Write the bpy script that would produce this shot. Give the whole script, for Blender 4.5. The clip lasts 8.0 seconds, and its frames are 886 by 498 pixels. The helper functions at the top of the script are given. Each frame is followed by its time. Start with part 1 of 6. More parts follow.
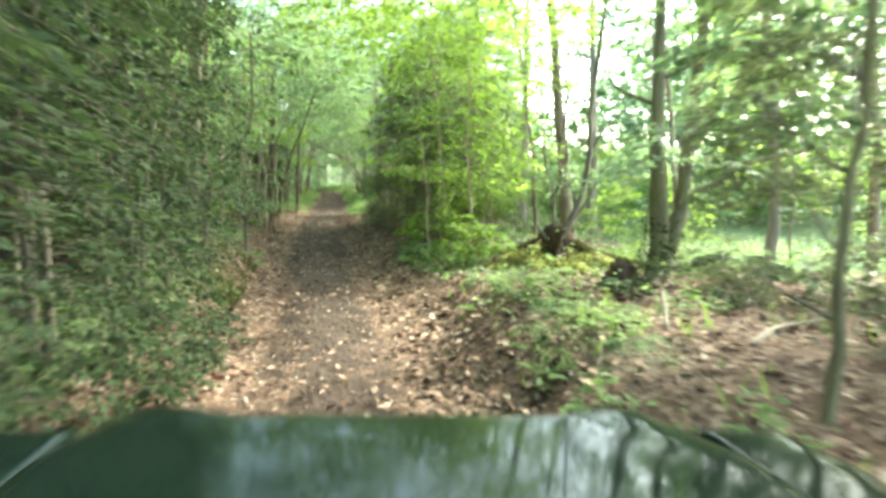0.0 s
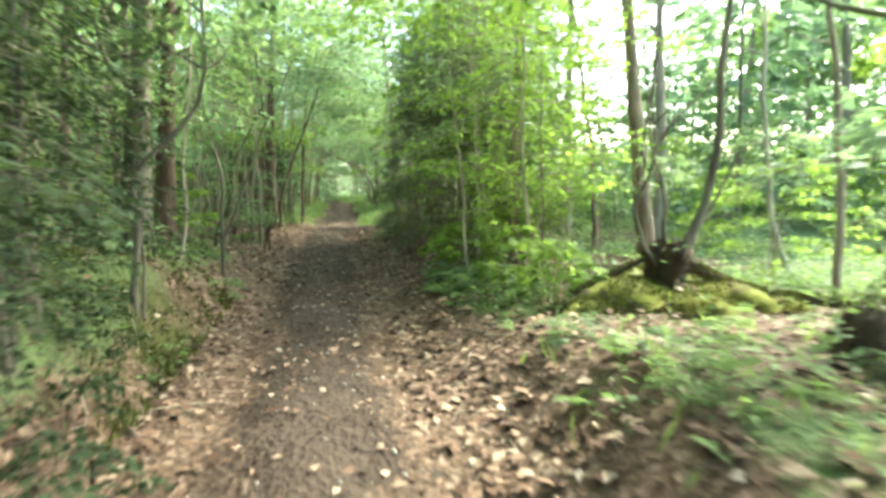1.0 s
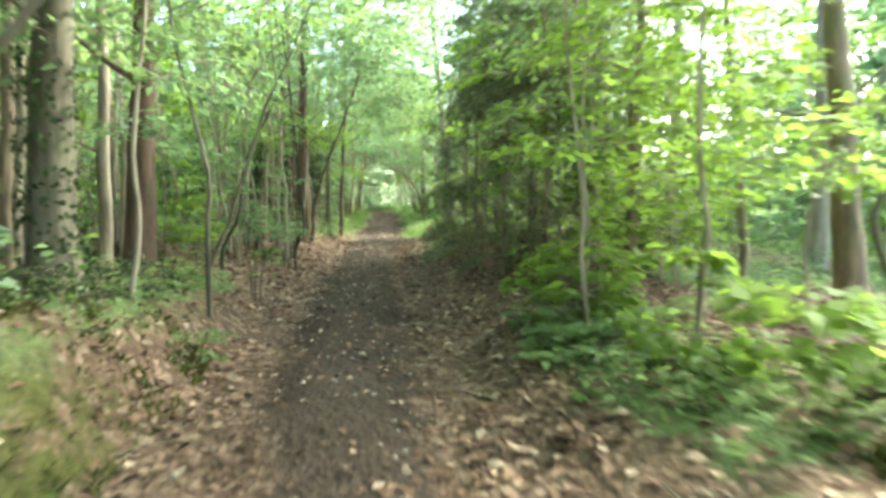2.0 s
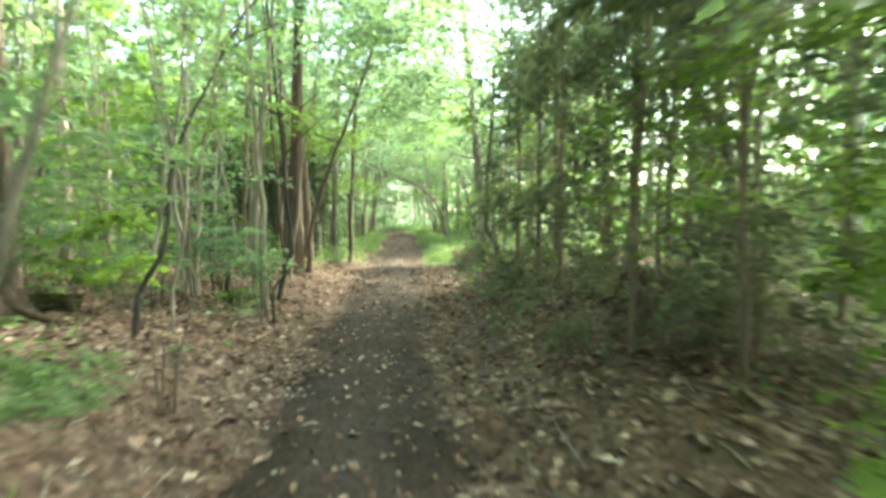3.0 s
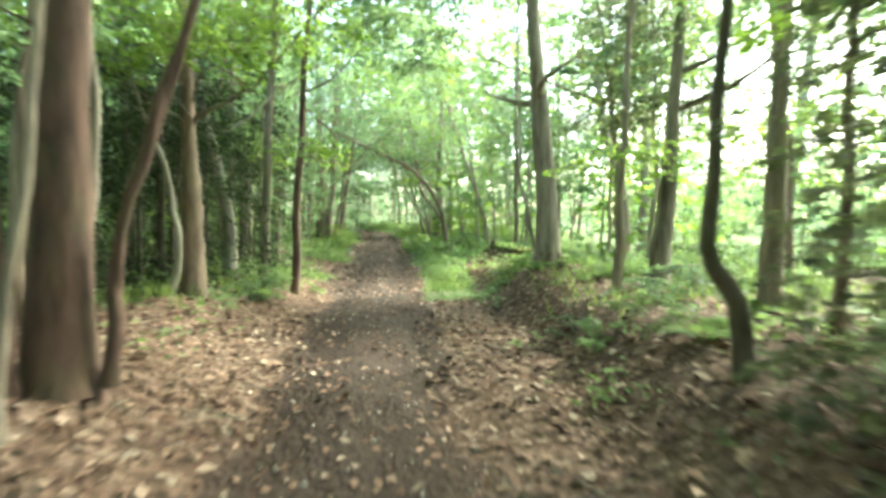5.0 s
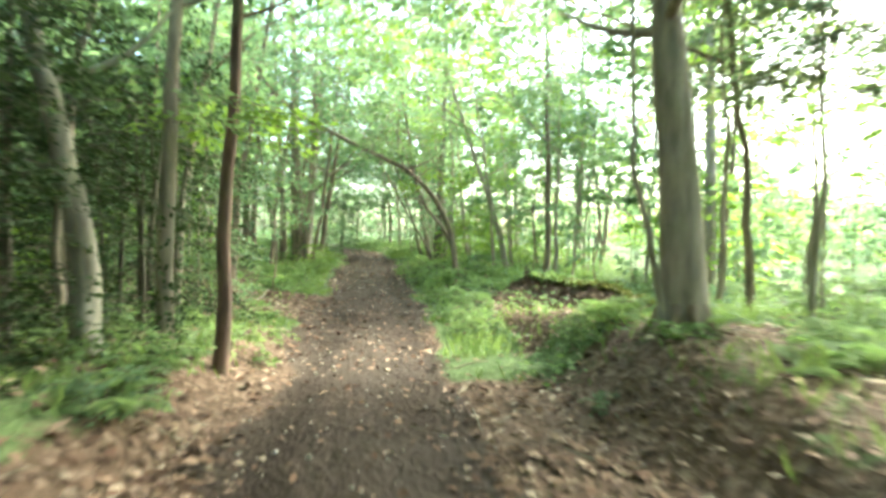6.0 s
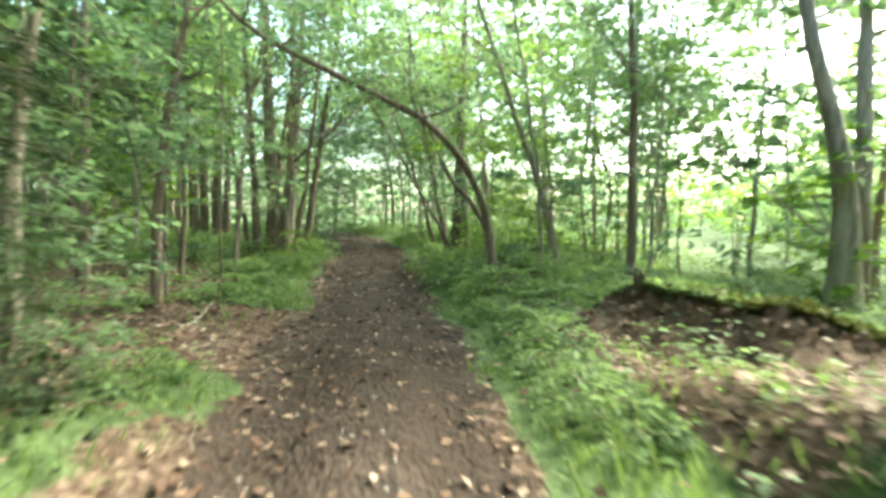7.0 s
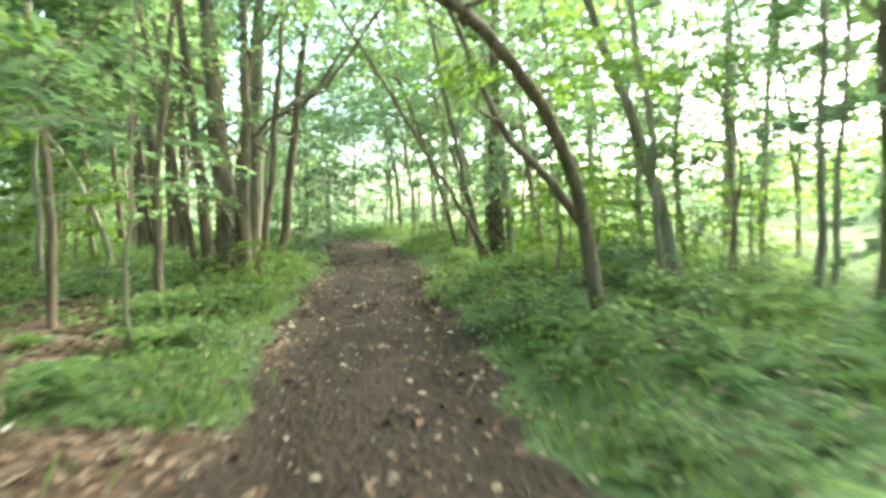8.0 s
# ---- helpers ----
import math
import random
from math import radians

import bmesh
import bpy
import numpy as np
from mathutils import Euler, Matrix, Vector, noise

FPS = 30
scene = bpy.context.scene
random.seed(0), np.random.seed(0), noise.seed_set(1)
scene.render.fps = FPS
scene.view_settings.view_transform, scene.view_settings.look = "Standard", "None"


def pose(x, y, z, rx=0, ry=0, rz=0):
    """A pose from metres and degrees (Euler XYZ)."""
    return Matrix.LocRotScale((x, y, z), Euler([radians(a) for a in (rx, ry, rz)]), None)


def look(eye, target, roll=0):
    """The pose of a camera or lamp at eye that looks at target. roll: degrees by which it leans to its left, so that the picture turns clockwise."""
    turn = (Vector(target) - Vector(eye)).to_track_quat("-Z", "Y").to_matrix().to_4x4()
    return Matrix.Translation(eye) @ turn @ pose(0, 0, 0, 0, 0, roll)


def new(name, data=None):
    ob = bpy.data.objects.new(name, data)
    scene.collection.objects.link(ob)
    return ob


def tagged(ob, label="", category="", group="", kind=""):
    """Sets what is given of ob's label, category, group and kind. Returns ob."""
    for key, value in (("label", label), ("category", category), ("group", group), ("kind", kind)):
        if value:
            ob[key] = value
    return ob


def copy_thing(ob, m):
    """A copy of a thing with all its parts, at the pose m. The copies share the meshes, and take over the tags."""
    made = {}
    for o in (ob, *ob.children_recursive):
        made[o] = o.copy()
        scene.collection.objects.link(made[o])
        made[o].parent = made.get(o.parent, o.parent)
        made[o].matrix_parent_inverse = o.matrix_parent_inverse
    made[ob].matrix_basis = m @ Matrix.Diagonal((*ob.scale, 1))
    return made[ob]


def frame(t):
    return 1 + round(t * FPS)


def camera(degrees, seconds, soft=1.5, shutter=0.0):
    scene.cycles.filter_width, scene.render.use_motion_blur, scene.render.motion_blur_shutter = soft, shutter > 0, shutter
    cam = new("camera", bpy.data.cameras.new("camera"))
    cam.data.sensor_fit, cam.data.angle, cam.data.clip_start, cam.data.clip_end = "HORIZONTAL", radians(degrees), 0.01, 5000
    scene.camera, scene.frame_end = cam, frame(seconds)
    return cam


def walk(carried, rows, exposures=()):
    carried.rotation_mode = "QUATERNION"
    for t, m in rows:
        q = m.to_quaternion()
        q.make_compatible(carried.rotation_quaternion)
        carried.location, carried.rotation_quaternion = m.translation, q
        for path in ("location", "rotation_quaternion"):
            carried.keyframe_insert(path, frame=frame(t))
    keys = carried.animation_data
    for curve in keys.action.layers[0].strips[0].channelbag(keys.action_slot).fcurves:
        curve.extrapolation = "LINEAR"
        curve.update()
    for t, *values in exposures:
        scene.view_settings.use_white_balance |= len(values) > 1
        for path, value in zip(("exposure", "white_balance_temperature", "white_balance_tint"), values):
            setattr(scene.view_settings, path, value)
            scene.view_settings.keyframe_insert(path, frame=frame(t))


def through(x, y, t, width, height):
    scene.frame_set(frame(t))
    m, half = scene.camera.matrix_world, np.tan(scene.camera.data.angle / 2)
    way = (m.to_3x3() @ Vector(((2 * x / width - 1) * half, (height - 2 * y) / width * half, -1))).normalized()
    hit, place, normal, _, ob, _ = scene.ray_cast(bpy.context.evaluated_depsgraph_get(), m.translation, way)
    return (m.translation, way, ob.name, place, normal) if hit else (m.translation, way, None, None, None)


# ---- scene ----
cam = camera(74.0, 8.0, soft=3.2, shutter=0.5)
# seconds, eye x y z, yaw to the left, pitch up, roll (degrees)
ROWS = [
    (0.0, 0.001, 0.001, 1.602, -7.13, -6.72, 0.77),
    (0.5, -0.051, 1.832, 1.491, -7.00, -6.18, 1.58),
    (1.0, -0.066, 3.483, 1.420, -5.92, -5.73, -0.02),
    (1.5, -0.142, 5.288, 1.335, -4.15, -5.61, -1.41),
    (1.7, -0.191, 5.983, 1.328, -2.91, -5.29, -0.71),
    (2.8, -0.634, 10.820, 1.274, -0.53, -3.17, -0.09),
    (3.0, -0.743, 11.803, 1.279, -0.34, -2.85, -0.23),
    (3.5, -1.075, 14.328, 1.255, -0.19, -4.74, 0.63),
    (4.0, -1.336, 16.562, 1.236, -1.24, -2.70, 0.40),
    (4.2, -1.429, 17.454, 1.219, -1.55, -2.65, -0.42),
    (5.3, -1.776, 22.716, 1.292, -3.77, -3.14, 1.60),
    (5.5, -1.838, 23.715, 1.284, -3.97, -2.84, 1.72),
    (6.0, -2.000, 26.164, 1.314, -4.29, -1.43, 1.14),
    (6.5, -2.151, 28.777, 1.275, -4.03, -4.02, 1.45),
    (7.0, -2.265, 31.342, 1.290, -4.39, -3.18, 0.58),
    (7.5, -2.365, 34.008, 1.229, -4.11, -4.69, -1.32),
    (8.0, -2.428, 36.738, 1.251, -3.81, -3.52, -1.98),
]


def row_pose(x, y, z, yaw, pitch, roll):
    a, b = radians(yaw), radians(pitch)
    ahead = Vector((-math.sin(a) * math.cos(b), math.cos(a) * math.cos(b), math.sin(b)))
    return look((x, y, z), Vector((x, y, z)) + 2 * ahead, roll)


# the camera's own exposure brightens under the thick canopy and eases off beside the clearing
EXPOSURES = [(t, stops, 6400, -11) for t, stops in ((0.0, 3.45), (0.5, 3.6), (1.0, 3.3), (1.5, 3.4), (3.0, 3.9), (3.5, 3.8), (4.0, 3.82), (5.5, 3.42), (6.0, 3.54), (6.5, 3.42), (7.0, 3.15), (7.5, 3.38), (8.0, 3.65))]
walk(cam, [(t, row_pose(*p)) for t, *p in ROWS], EXPOSURES)

# ---- light ----
world = bpy.data.worlds.new("sky")
scene.world = world
world.use_nodes = True
sky = world.node_tree.nodes.new("ShaderNodeTexSky")
sky.sky_type, sky.sun_disc = "NISHITA", False
sky.sun_elevation, sky.sun_rotation = radians(41), radians(59)
sky.dust_density, sky.air_density = 4.0, 1.0
background = world.node_tree.nodes["Background"]
background.inputs["Strength"].default_value = 0.15
world.node_tree.links.new(sky.outputs[0], background.inputs["Color"])
sun_data = bpy.data.lights.new("sun", "SUN")
sun_data.energy, sun_data.angle, sun_data.color = 1.8, radians(12), (1.0, 0.96, 0.88)
sun = new("sun", sun_data)
sun.matrix_world = look((70, 42, 72), (0, 0, 0))

# ---- materials ----


class Nodes:
    """A node material under construction."""

    def __init__(self, name):
        self.mat = bpy.data.materials.new(name)
        self.mat.use_nodes = True
        self.tree = self.mat.node_tree
        self.tree.nodes.clear()
        self.out = self.node("OutputMaterial")

    def node(self, kind, **inputs):
        n = self.tree.nodes.new("ShaderNode" + kind)
        for key, value in inputs.items():
            self.set(n, key.replace("_", " "), value)
        return n

    def set(self, n, key, value):
        socket = n.inputs[int(key[1:])] if key[0] == "i" and key[1:].isdigit() else n.inputs[key]
        if isinstance(value, bpy.types.NodeSocket):
            self.tree.links.new(value, socket)
        else:
            socket.default_value = value

    def position(self):
        return self.node("NewGeometry").outputs["Position"]

    def local(self):
        return self.node("TexCoord").outputs["Object"]

    def noise(self, scale, detail=4.0, rough=0.6, at=None):
        n = self.node("TexNoise", Scale=scale, Detail=detail, Roughness=rough)
        self.set(n, "Vector", at or self.position())
        return n.outputs["Fac"]

    def stretched(self, at, scale):
        n = self.node("Mapping", Vector=at)
        n.inputs["Scale"].default_value = scale
        return n.outputs[0]

    def ramp(self, fac, *stops):
        n = self.node("ValToRGB", Fac=fac)
        e = n.color_ramp.elements
        while len(e) < len(stops):
            e.new(0.5)
        for stop, (at, colour) in zip(e, stops):
            stop.position, stop.color = at, (*colour, 1)
        return n.outputs["Color"]

    def mix(self, fac, a, b, blend="MIX"):
        n = self.tree.nodes.new("ShaderNodeMix")
        n.data_type, n.blend_type = "RGBA", blend
        for key, value in ((0, fac), (6, a), (7, b)):
            if isinstance(value, bpy.types.NodeSocket):
                self.tree.links.new(value, n.inputs[key])
            elif key == 0:
                n.inputs[key].default_value = value
            else:
                n.inputs[key].default_value = (*value, 1)
        return n.outputs[2]

    def math(self, op, a, b=0.0, clamp=False):
        n = self.tree.nodes.new("ShaderNodeMath")
        n.operation, n.use_clamp = op, clamp
        self.set(n, "i0", a)
        self.set(n, "i1", b)
        return n.outputs[0]

    def attribute(self, name):
        n = self.tree.nodes.new("ShaderNodeAttribute")
        n.attribute_name = name
        return n.outputs["Fac"]

    def bump(self, height, strength, distance):
        return self.node("Bump", Height=height, Strength=strength, Distance=distance).outputs[0]

    def surface(self, shader):
        self.tree.links.new(shader, self.out.inputs["Surface"])
        return self.mat

    def principled(self, **inputs):
        return self.surface(self.node("BsdfPrincipled", **inputs).outputs[0])


def leaf_material(name, dark, light, tint, through=0.45, rough=0.5, gloss=0.45):
    """Leaves: a matt or waxy face that lets some light through, each leaf a little different."""
    n = Nodes(name)
    island = n.node("NewGeometry").outputs["Random Per Island"]
    plant = n.node("ObjectInfo").outputs["Random"]
    colour = n.ramp(island, (0.0, dark), (0.55, tuple((a + b) / 2 for a, b in zip(dark, light))), (1.0, light))
    colour = n.mix(n.math("MULTIPLY", plant, 0.5), colour, tint)
    patch = n.ramp(n.noise(0.7, 2.0), (0.3, (0.75, 0.78, 0.8)), (0.7, (1.15, 1.12, 1.0)))
    colour = n.mix(1.0, colour, patch, "MULTIPLY")
    face = n.node("BsdfPrincipled", Base_Color=colour, Roughness=rough)
    n.set(face, "Specular IOR Level", gloss)
    back = n.node("BsdfTranslucent", Color=n.mix(1.0, colour, (1.2, 1.22, 0.82), "MULTIPLY"))
    both = n.node("MixShader", Fac=through)
    n.set(both, "i1", face.outputs[0])
    n.set(both, "i2", back.outputs[0])
    return n.surface(both.outputs[0])


LEAF_BEECH = leaf_material("beech_leaf", (0.105, 0.155, 0.085), (0.23, 0.305, 0.168), (0.17, 0.24, 0.138), 0.66)
LEAF_BRIGHT = leaf_material("maple_leaf", (0.135, 0.205, 0.045), (0.26, 0.355, 0.095), (0.20, 0.29, 0.08), 0.7, 0.6, 0.2)
LEAF_COOL = leaf_material("ash_leaf", (0.115, 0.178, 0.122), (0.235, 0.325, 0.222), (0.18, 0.264, 0.182), 0.66)
LEAF_DARK = leaf_material("holly_leaf", (0.027, 0.044, 0.022), (0.074, 0.102, 0.050), (0.052, 0.074, 0.037), 0.40, 0.7, 0.15)
LEAF_YEW = leaf_material("yew_leaf", (0.100, 0.114, 0.082), (0.208, 0.226, 0.160), (0.15, 0.168, 0.116), 0.64, 0.65, 0.2)
LEAF_HERB = leaf_material("herb_leaf", (0.13, 0.19, 0.088), (0.28, 0.365, 0.17), (0.21, 0.30, 0.138), 0.55, 0.6, 0.3)
LEAF_HAZEL = leaf_material("hazel_leaf", (0.11, 0.175, 0.095), (0.23, 0.325, 0.185), (0.17, 0.25, 0.14), 0.55, 0.55, 0.35)
LEAF_GRASS = leaf_material("grass_blade", (0.14, 0.19, 0.075), (0.285, 0.36, 0.145), (0.21, 0.285, 0.115), 0.5, 0.65, 0.18)
LEAF_BANK = leaf_material("bank_grass", (0.058, 0.064, 0.022), (0.138, 0.148, 0.052), (0.10, 0.095, 0.040), 0.35, 0.8, 0.15)
LEAF_MOSS = leaf_material("moss_tuft", (0.060, 0.066, 0.020), (0.165, 0.165, 0.048), (0.095, 0.095, 0.036), 0.2, 0.9, 0.1)


def bark_material(name, dark, light, moss=0.35, scale=9.0):
    n = Nodes(name)
    at = n.local()
    plates = n.noise(scale, 5.0, 0.65, n.stretched(at, (1, 1, 0.18)))
    blotch = n.noise(2.2, 3.0, 0.6, at)
    plant = n.node("ObjectInfo").outputs["Random"]
    colour = n.ramp(plates, (0.32, dark), (0.62, light), (0.8, tuple(min(1, 1.25 * c) for c in light)))
    lichen = n.math("MULTIPLY", n.ramp(blotch, (0.5, (0, 0, 0)), (0.68, (1, 1, 1))), moss)
    colour = n.mix(lichen, colour, (0.12, 0.15, 0.055))
    colour = n.mix(n.math("MULTIPLY", plant, 0.3), colour, tuple(c * 0.8 for c in dark))
    return n.principled(Base_Color=colour, Roughness=0.9, Normal=n.bump(plates, 0.7, 0.02))


BARK_GREY = bark_material("grey_bark", (0.14, 0.112, 0.084), (0.38, 0.315, 0.245), 0.25)
BARK_BROWN = bark_material("brown_bark", (0.085, 0.060, 0.045), (0.265, 0.19, 0.138), 0.35, 12)
BARK_FLAKY = bark_material("flaky_bark", (0.05, 0.042, 0.034), (0.40, 0.345, 0.275), 0.2, 5.0)
BARK_OLIVE = bark_material("olive_bark", (0.075, 0.066, 0.036), (0.215, 0.185, 0.105), 0.6, 8.0)
BARK_BLACK = bark_material("black_bark", (0.020, 0.017, 0.013), (0.070, 0.058, 0.044), 0.2, 12.0)
BARK_RED = bark_material("red_brown_bark", (0.05, 0.030, 0.023), (0.16, 0.093, 0.068), 0.25, 12)
BARK_PALE = bark_material("pale_bark", (0.16, 0.14, 0.11), (0.43, 0.385, 0.31), 0.3, 6)
BARK_DARK = bark_material("dark_bark", (0.06, 0.050, 0.037), (0.18, 0.148, 0.112), 0.35, 10)


def ground_material():
    n = Nodes("forest_floor")
    at = n.position()
    cells = n.node("TexVoronoi", Scale=15.0, Vector=at)
    big, mid, fine, clod = n.noise(0.55, 3.0), n.noise(2.6, 6.0, 0.65), n.noise(24.0, 4.0), n.noise(7.0, 5.0, 0.65)
    tone = n.node("SeparateColor", Color=cells.outputs["Color"]).outputs[0]
    litter = n.ramp(tone, (0.0, (0.058, 0.035, 0.025)), (0.35, (0.122, 0.075, 0.054)), (0.7, (0.195, 0.125, 0.092)), (1.0, (0.285, 0.20, 0.155)))
    litter = n.mix(n.ramp(clod, (0.42, (0, 0, 0)), (0.62, (0.8, 0.8, 0.8))), litter, (0.10, 0.066, 0.046))
    mud = n.ramp(fine, (0.25, (0.027, 0.019, 0.015)), (0.55, (0.068, 0.047, 0.038)), (0.72, (0.12, 0.087, 0.071)), (0.9, (0.22, 0.175, 0.145)))
    mud = n.mix(n.ramp(clod, (0.4, (0, 0, 0)), (0.68, (0.85, 0.85, 0.85))), mud, (0.092, 0.065, 0.052))
    mud = n.mix(n.ramp(big, (0.35, (0, 0, 0)), (0.7, (0.6, 0.6, 0.6))), mud, (0.056, 0.038, 0.029))
    herb = n.ramp(clod, (0.3, (0.065, 0.09, 0.038)), (0.7, (0.15, 0.195, 0.08)))
    moss = n.ramp(clod, (0.3, (0.035, 0.038, 0.014)), (0.7, (0.10, 0.098, 0.03)))
    rag = n.math("ADD", n.math("MULTIPLY", n.math("SUBTRACT", mid, 0.5), 1.5), n.math("MULTIPLY", n.math("SUBTRACT", fine, 0.5), 0.8))

    def edge(name):
        return n.ramp(n.math("ADD", n.attribute(name), rag), (0.40, (0, 0, 0)), (0.66, (1, 1, 1)))

    colour = n.mix(edge("verge"), litter, herb)
    colour = n.mix(edge("moss"), colour, moss)
    colour = n.mix(edge("mud"), colour, mud)
    colour = n.mix(n.math("MULTIPLY", edge("wet"), 0.75), colour, (0.046, 0.031, 0.024))
    height = n.math("ADD", n.math("MULTIPLY", cells.outputs["Distance"], 0.6), n.math("ADD", fine, n.math("MULTIPLY", clod, 2.0)))
    wet = n.ramp(big, (0.4, (0.95, 0.95, 0.95)), (0.75, (0.65, 0.65, 0.65)))
    return n.principled(Base_Color=colour, Roughness=wet, Normal=n.bump(height, 1.0, 0.035), Specular_IOR_Level=0.12)


GROUND = ground_material()


def litter_material():
    n = Nodes("dead_leaf")
    island = n.node("NewGeometry").outputs["Random Per Island"]
    colour = n.ramp(island, (0.0, (0.072, 0.041, 0.029)), (0.4, (0.178, 0.105, 0.074)), (0.7, (0.305, 0.20, 0.145)), (0.88, (0.44, 0.325, 0.25)), (1.0, (0.49, 0.40, 0.325)))
    patch = n.ramp(n.noise(1.3, 3.0), (0.3, (0.6, 0.58, 0.56)), (0.7, (1.05, 1.0, 0.97)))
    return n.principled(Base_Color=n.mix(1.0, colour, patch, "MULTIPLY"), Roughness=0.8, Specular_IOR_Level=0.2)


DEAD_LEAF = litter_material()


def rot_material():
    n = Nodes("rotten_wood")
    at = n.local()
    grain = n.noise(16.0, 5.0, 0.7, n.stretched(at, (1, 1, 0.3)))
    colour = n.ramp(grain, (0.3, (0.028, 0.019, 0.013)), (0.65, (0.105, 0.068, 0.043)), (0.85, (0.20, 0.13, 0.085)))
    return n.principled(Base_Color=colour, Roughness=0.95, Normal=n.bump(grain, 0.9, 0.03))


ROT = rot_material()


def earth_material():
    n = Nodes("torn_earth")
    at = n.position()
    clod, crumb, bits = n.noise(5.0, 6.0, 0.7, at), n.noise(30.0, 4.0, 0.7, at), n.node("TexVoronoi", Scale=22.0, Vector=at)
    colour = n.ramp(clod, (0.35, (0.072, 0.046, 0.032)), (0.55, (0.165, 0.108, 0.075)), (0.75, (0.27, 0.185, 0.132)))
    fleck = n.node("SeparateColor", Color=bits.outputs["Color"]).outputs[0]
    colour = n.mix(n.ramp(fleck, (0.86, (0, 0, 0)), (0.95, (0.6, 0.6, 0.6))), colour, (0.16, 0.11, 0.08))
    height = n.math("ADD", n.math("MULTIPLY", clod, 2.0), crumb)
    return n.principled(Base_Color=colour, Roughness=0.95, Normal=n.bump(height, 1.0, 0.05), Specular_IOR_Level=0.15)


EARTH = earth_material()


def mossy_material(name, dark, light):
    n = Nodes(name)
    at = n.position()
    tuft, patch = n.noise(40.0, 4.0, 0.7, at), n.noise(4.5, 4.0, 0.6, at)
    colour = n.ramp(tuft, (0.3, dark), (0.7, light))
    colour = n.mix(n.ramp(patch, (0.48, (0, 0, 0)), (0.62, (1, 1, 1))), colour, (0.09, 0.06, 0.035))
    return n.principled(Base_Color=colour, Roughness=1.0, Normal=n.bump(tuft, 1.0, 0.03))


MOSSY = mossy_material("moss_cushion", (0.09, 0.10, 0.012), (0.28, 0.27, 0.035))
TURF = mossy_material("thin_turf", (0.06, 0.066, 0.026), (0.17, 0.17, 0.068))


def paint_material():
    n = Nodes("green_paint")
    speck = n.noise(900.0, 1.0, 0.5, n.local())
    dust = n.noise(5.0, 4.0, 0.6, n.local())
    colour = n.mix(n.ramp(dust, (0.45, (0, 0, 0)), (0.8, (0.2, 0.2, 0.2))), (0.004, 0.008, 0.006), (0.014, 0.018, 0.014))
    rough = n.math("ADD", n.math("MULTIPLY", dust, 0.12), n.math("MULTIPLY", speck, 0.03))
    p = n.node("BsdfPrincipled", Base_Color=colour, Roughness=rough)
    n.set(p, "Specular IOR Level", 0.14)
    return n.surface(p.outputs[0])


PAINT = paint_material()


def plain(name, colour, rough, metal=0.0):
    n = Nodes(name)
    grain = n.noise(60.0, 3.0, 0.6, n.local())
    tone = n.mix(1.0, colour, n.ramp(grain, (0.3, (0.8, 0.8, 0.8)), (0.7, (1.1, 1.1, 1.1))), "MULTIPLY")
    return n.principled(Base_Color=tone, Roughness=rough, Metallic=metal)


RUBBER = plain("tyre_rubber", (0.02, 0.02, 0.02), 0.85)
CHROME = plain("bright_metal", (0.65, 0.66, 0.68), 0.18, 1.0)
TRIM = plain("black_trim", (0.018, 0.018, 0.02), 0.5)
LENS = plain("lamp_lens", (0.55, 0.57, 0.58), 0.08)

# ---- the lay of the land ----
KNOT_Y = [-40, -2, 2, 6, 10, 14, 18, 22, 26, 30, 34, 38, 42, 46, 50, 54, 58, 62, 90, 400]
KNOT_Z = [0.3, 0, -0.17, -0.32, -0.39, -0.40, -0.41, -0.38, -0.35, -0.36, -0.38, -0.35, -0.26, -0.12, 0.03, 0.15, 0.24, 0.30, 0.6, 0.6]
MID_Y = [-40, 0, 5, 10, 16, 23, 31, 37, 41, 48, 54, 58, 64, 72, 85, 120]
MID_X = [0.3, -0.25, -0.35, -0.78, -1.43, -1.93, -2.38, -2.5, -2.73, -3.1, -3.6, -4.3, -6.2, -9.5, -17, -45]
BANK_L = ([0, 5, 10, 14, 18, 21, 25, 32, 38, 43, 48, 60], [0.7, 0.95, 1.12, 0.65, 0.45, 0.2, 0.5, 0.5, 0.12, 0.05, 0.2, 0.2])
BANK_R = ([0, 4, 7, 9.5, 12, 16, 19, 25, 30, 32, 36, 40, 44, 50], [0.3, 0.5, 0.75, 0.33, 0.36, 0.4, 0.5, 0.5, 0.7, 0.75, 0.4, 0.25, 0.4, 0.2])
LATTICE = np.random.default_rng(3).random((256, 256))


def smooth(t):
    t = np.clip(t, 0, 1)
    return t * t * (3 - 2 * t)


def eased(y, ys, zs):
    """Knots joined by a softened line."""
    return (np.interp(y - 1.2, ys, zs) + np.interp(y, ys, zs) + np.interp(y + 1.2, ys, zs)) / 3


def value_noise(x, y, size, shift=0):
    u, v = np.asarray(x) / size + 37.3 * shift, np.asarray(y) / size + 11.7 * shift
    i, j = np.floor(u).astype(int), np.floor(v).astype(int)
    a, b = smooth(u - i), smooth(v - j)
    p = lambda m, k: LATTICE[(i + m) % 256, (j + k) % 256]  # noqa: E731
    return (p(0, 0) * (1 - a) + p(1, 0) * a) * (1 - b) + (p(0, 1) * (1 - a) + p(1, 1) * a) * b - 0.5


def middle(y):
    return eased(y, MID_Y, MID_X)


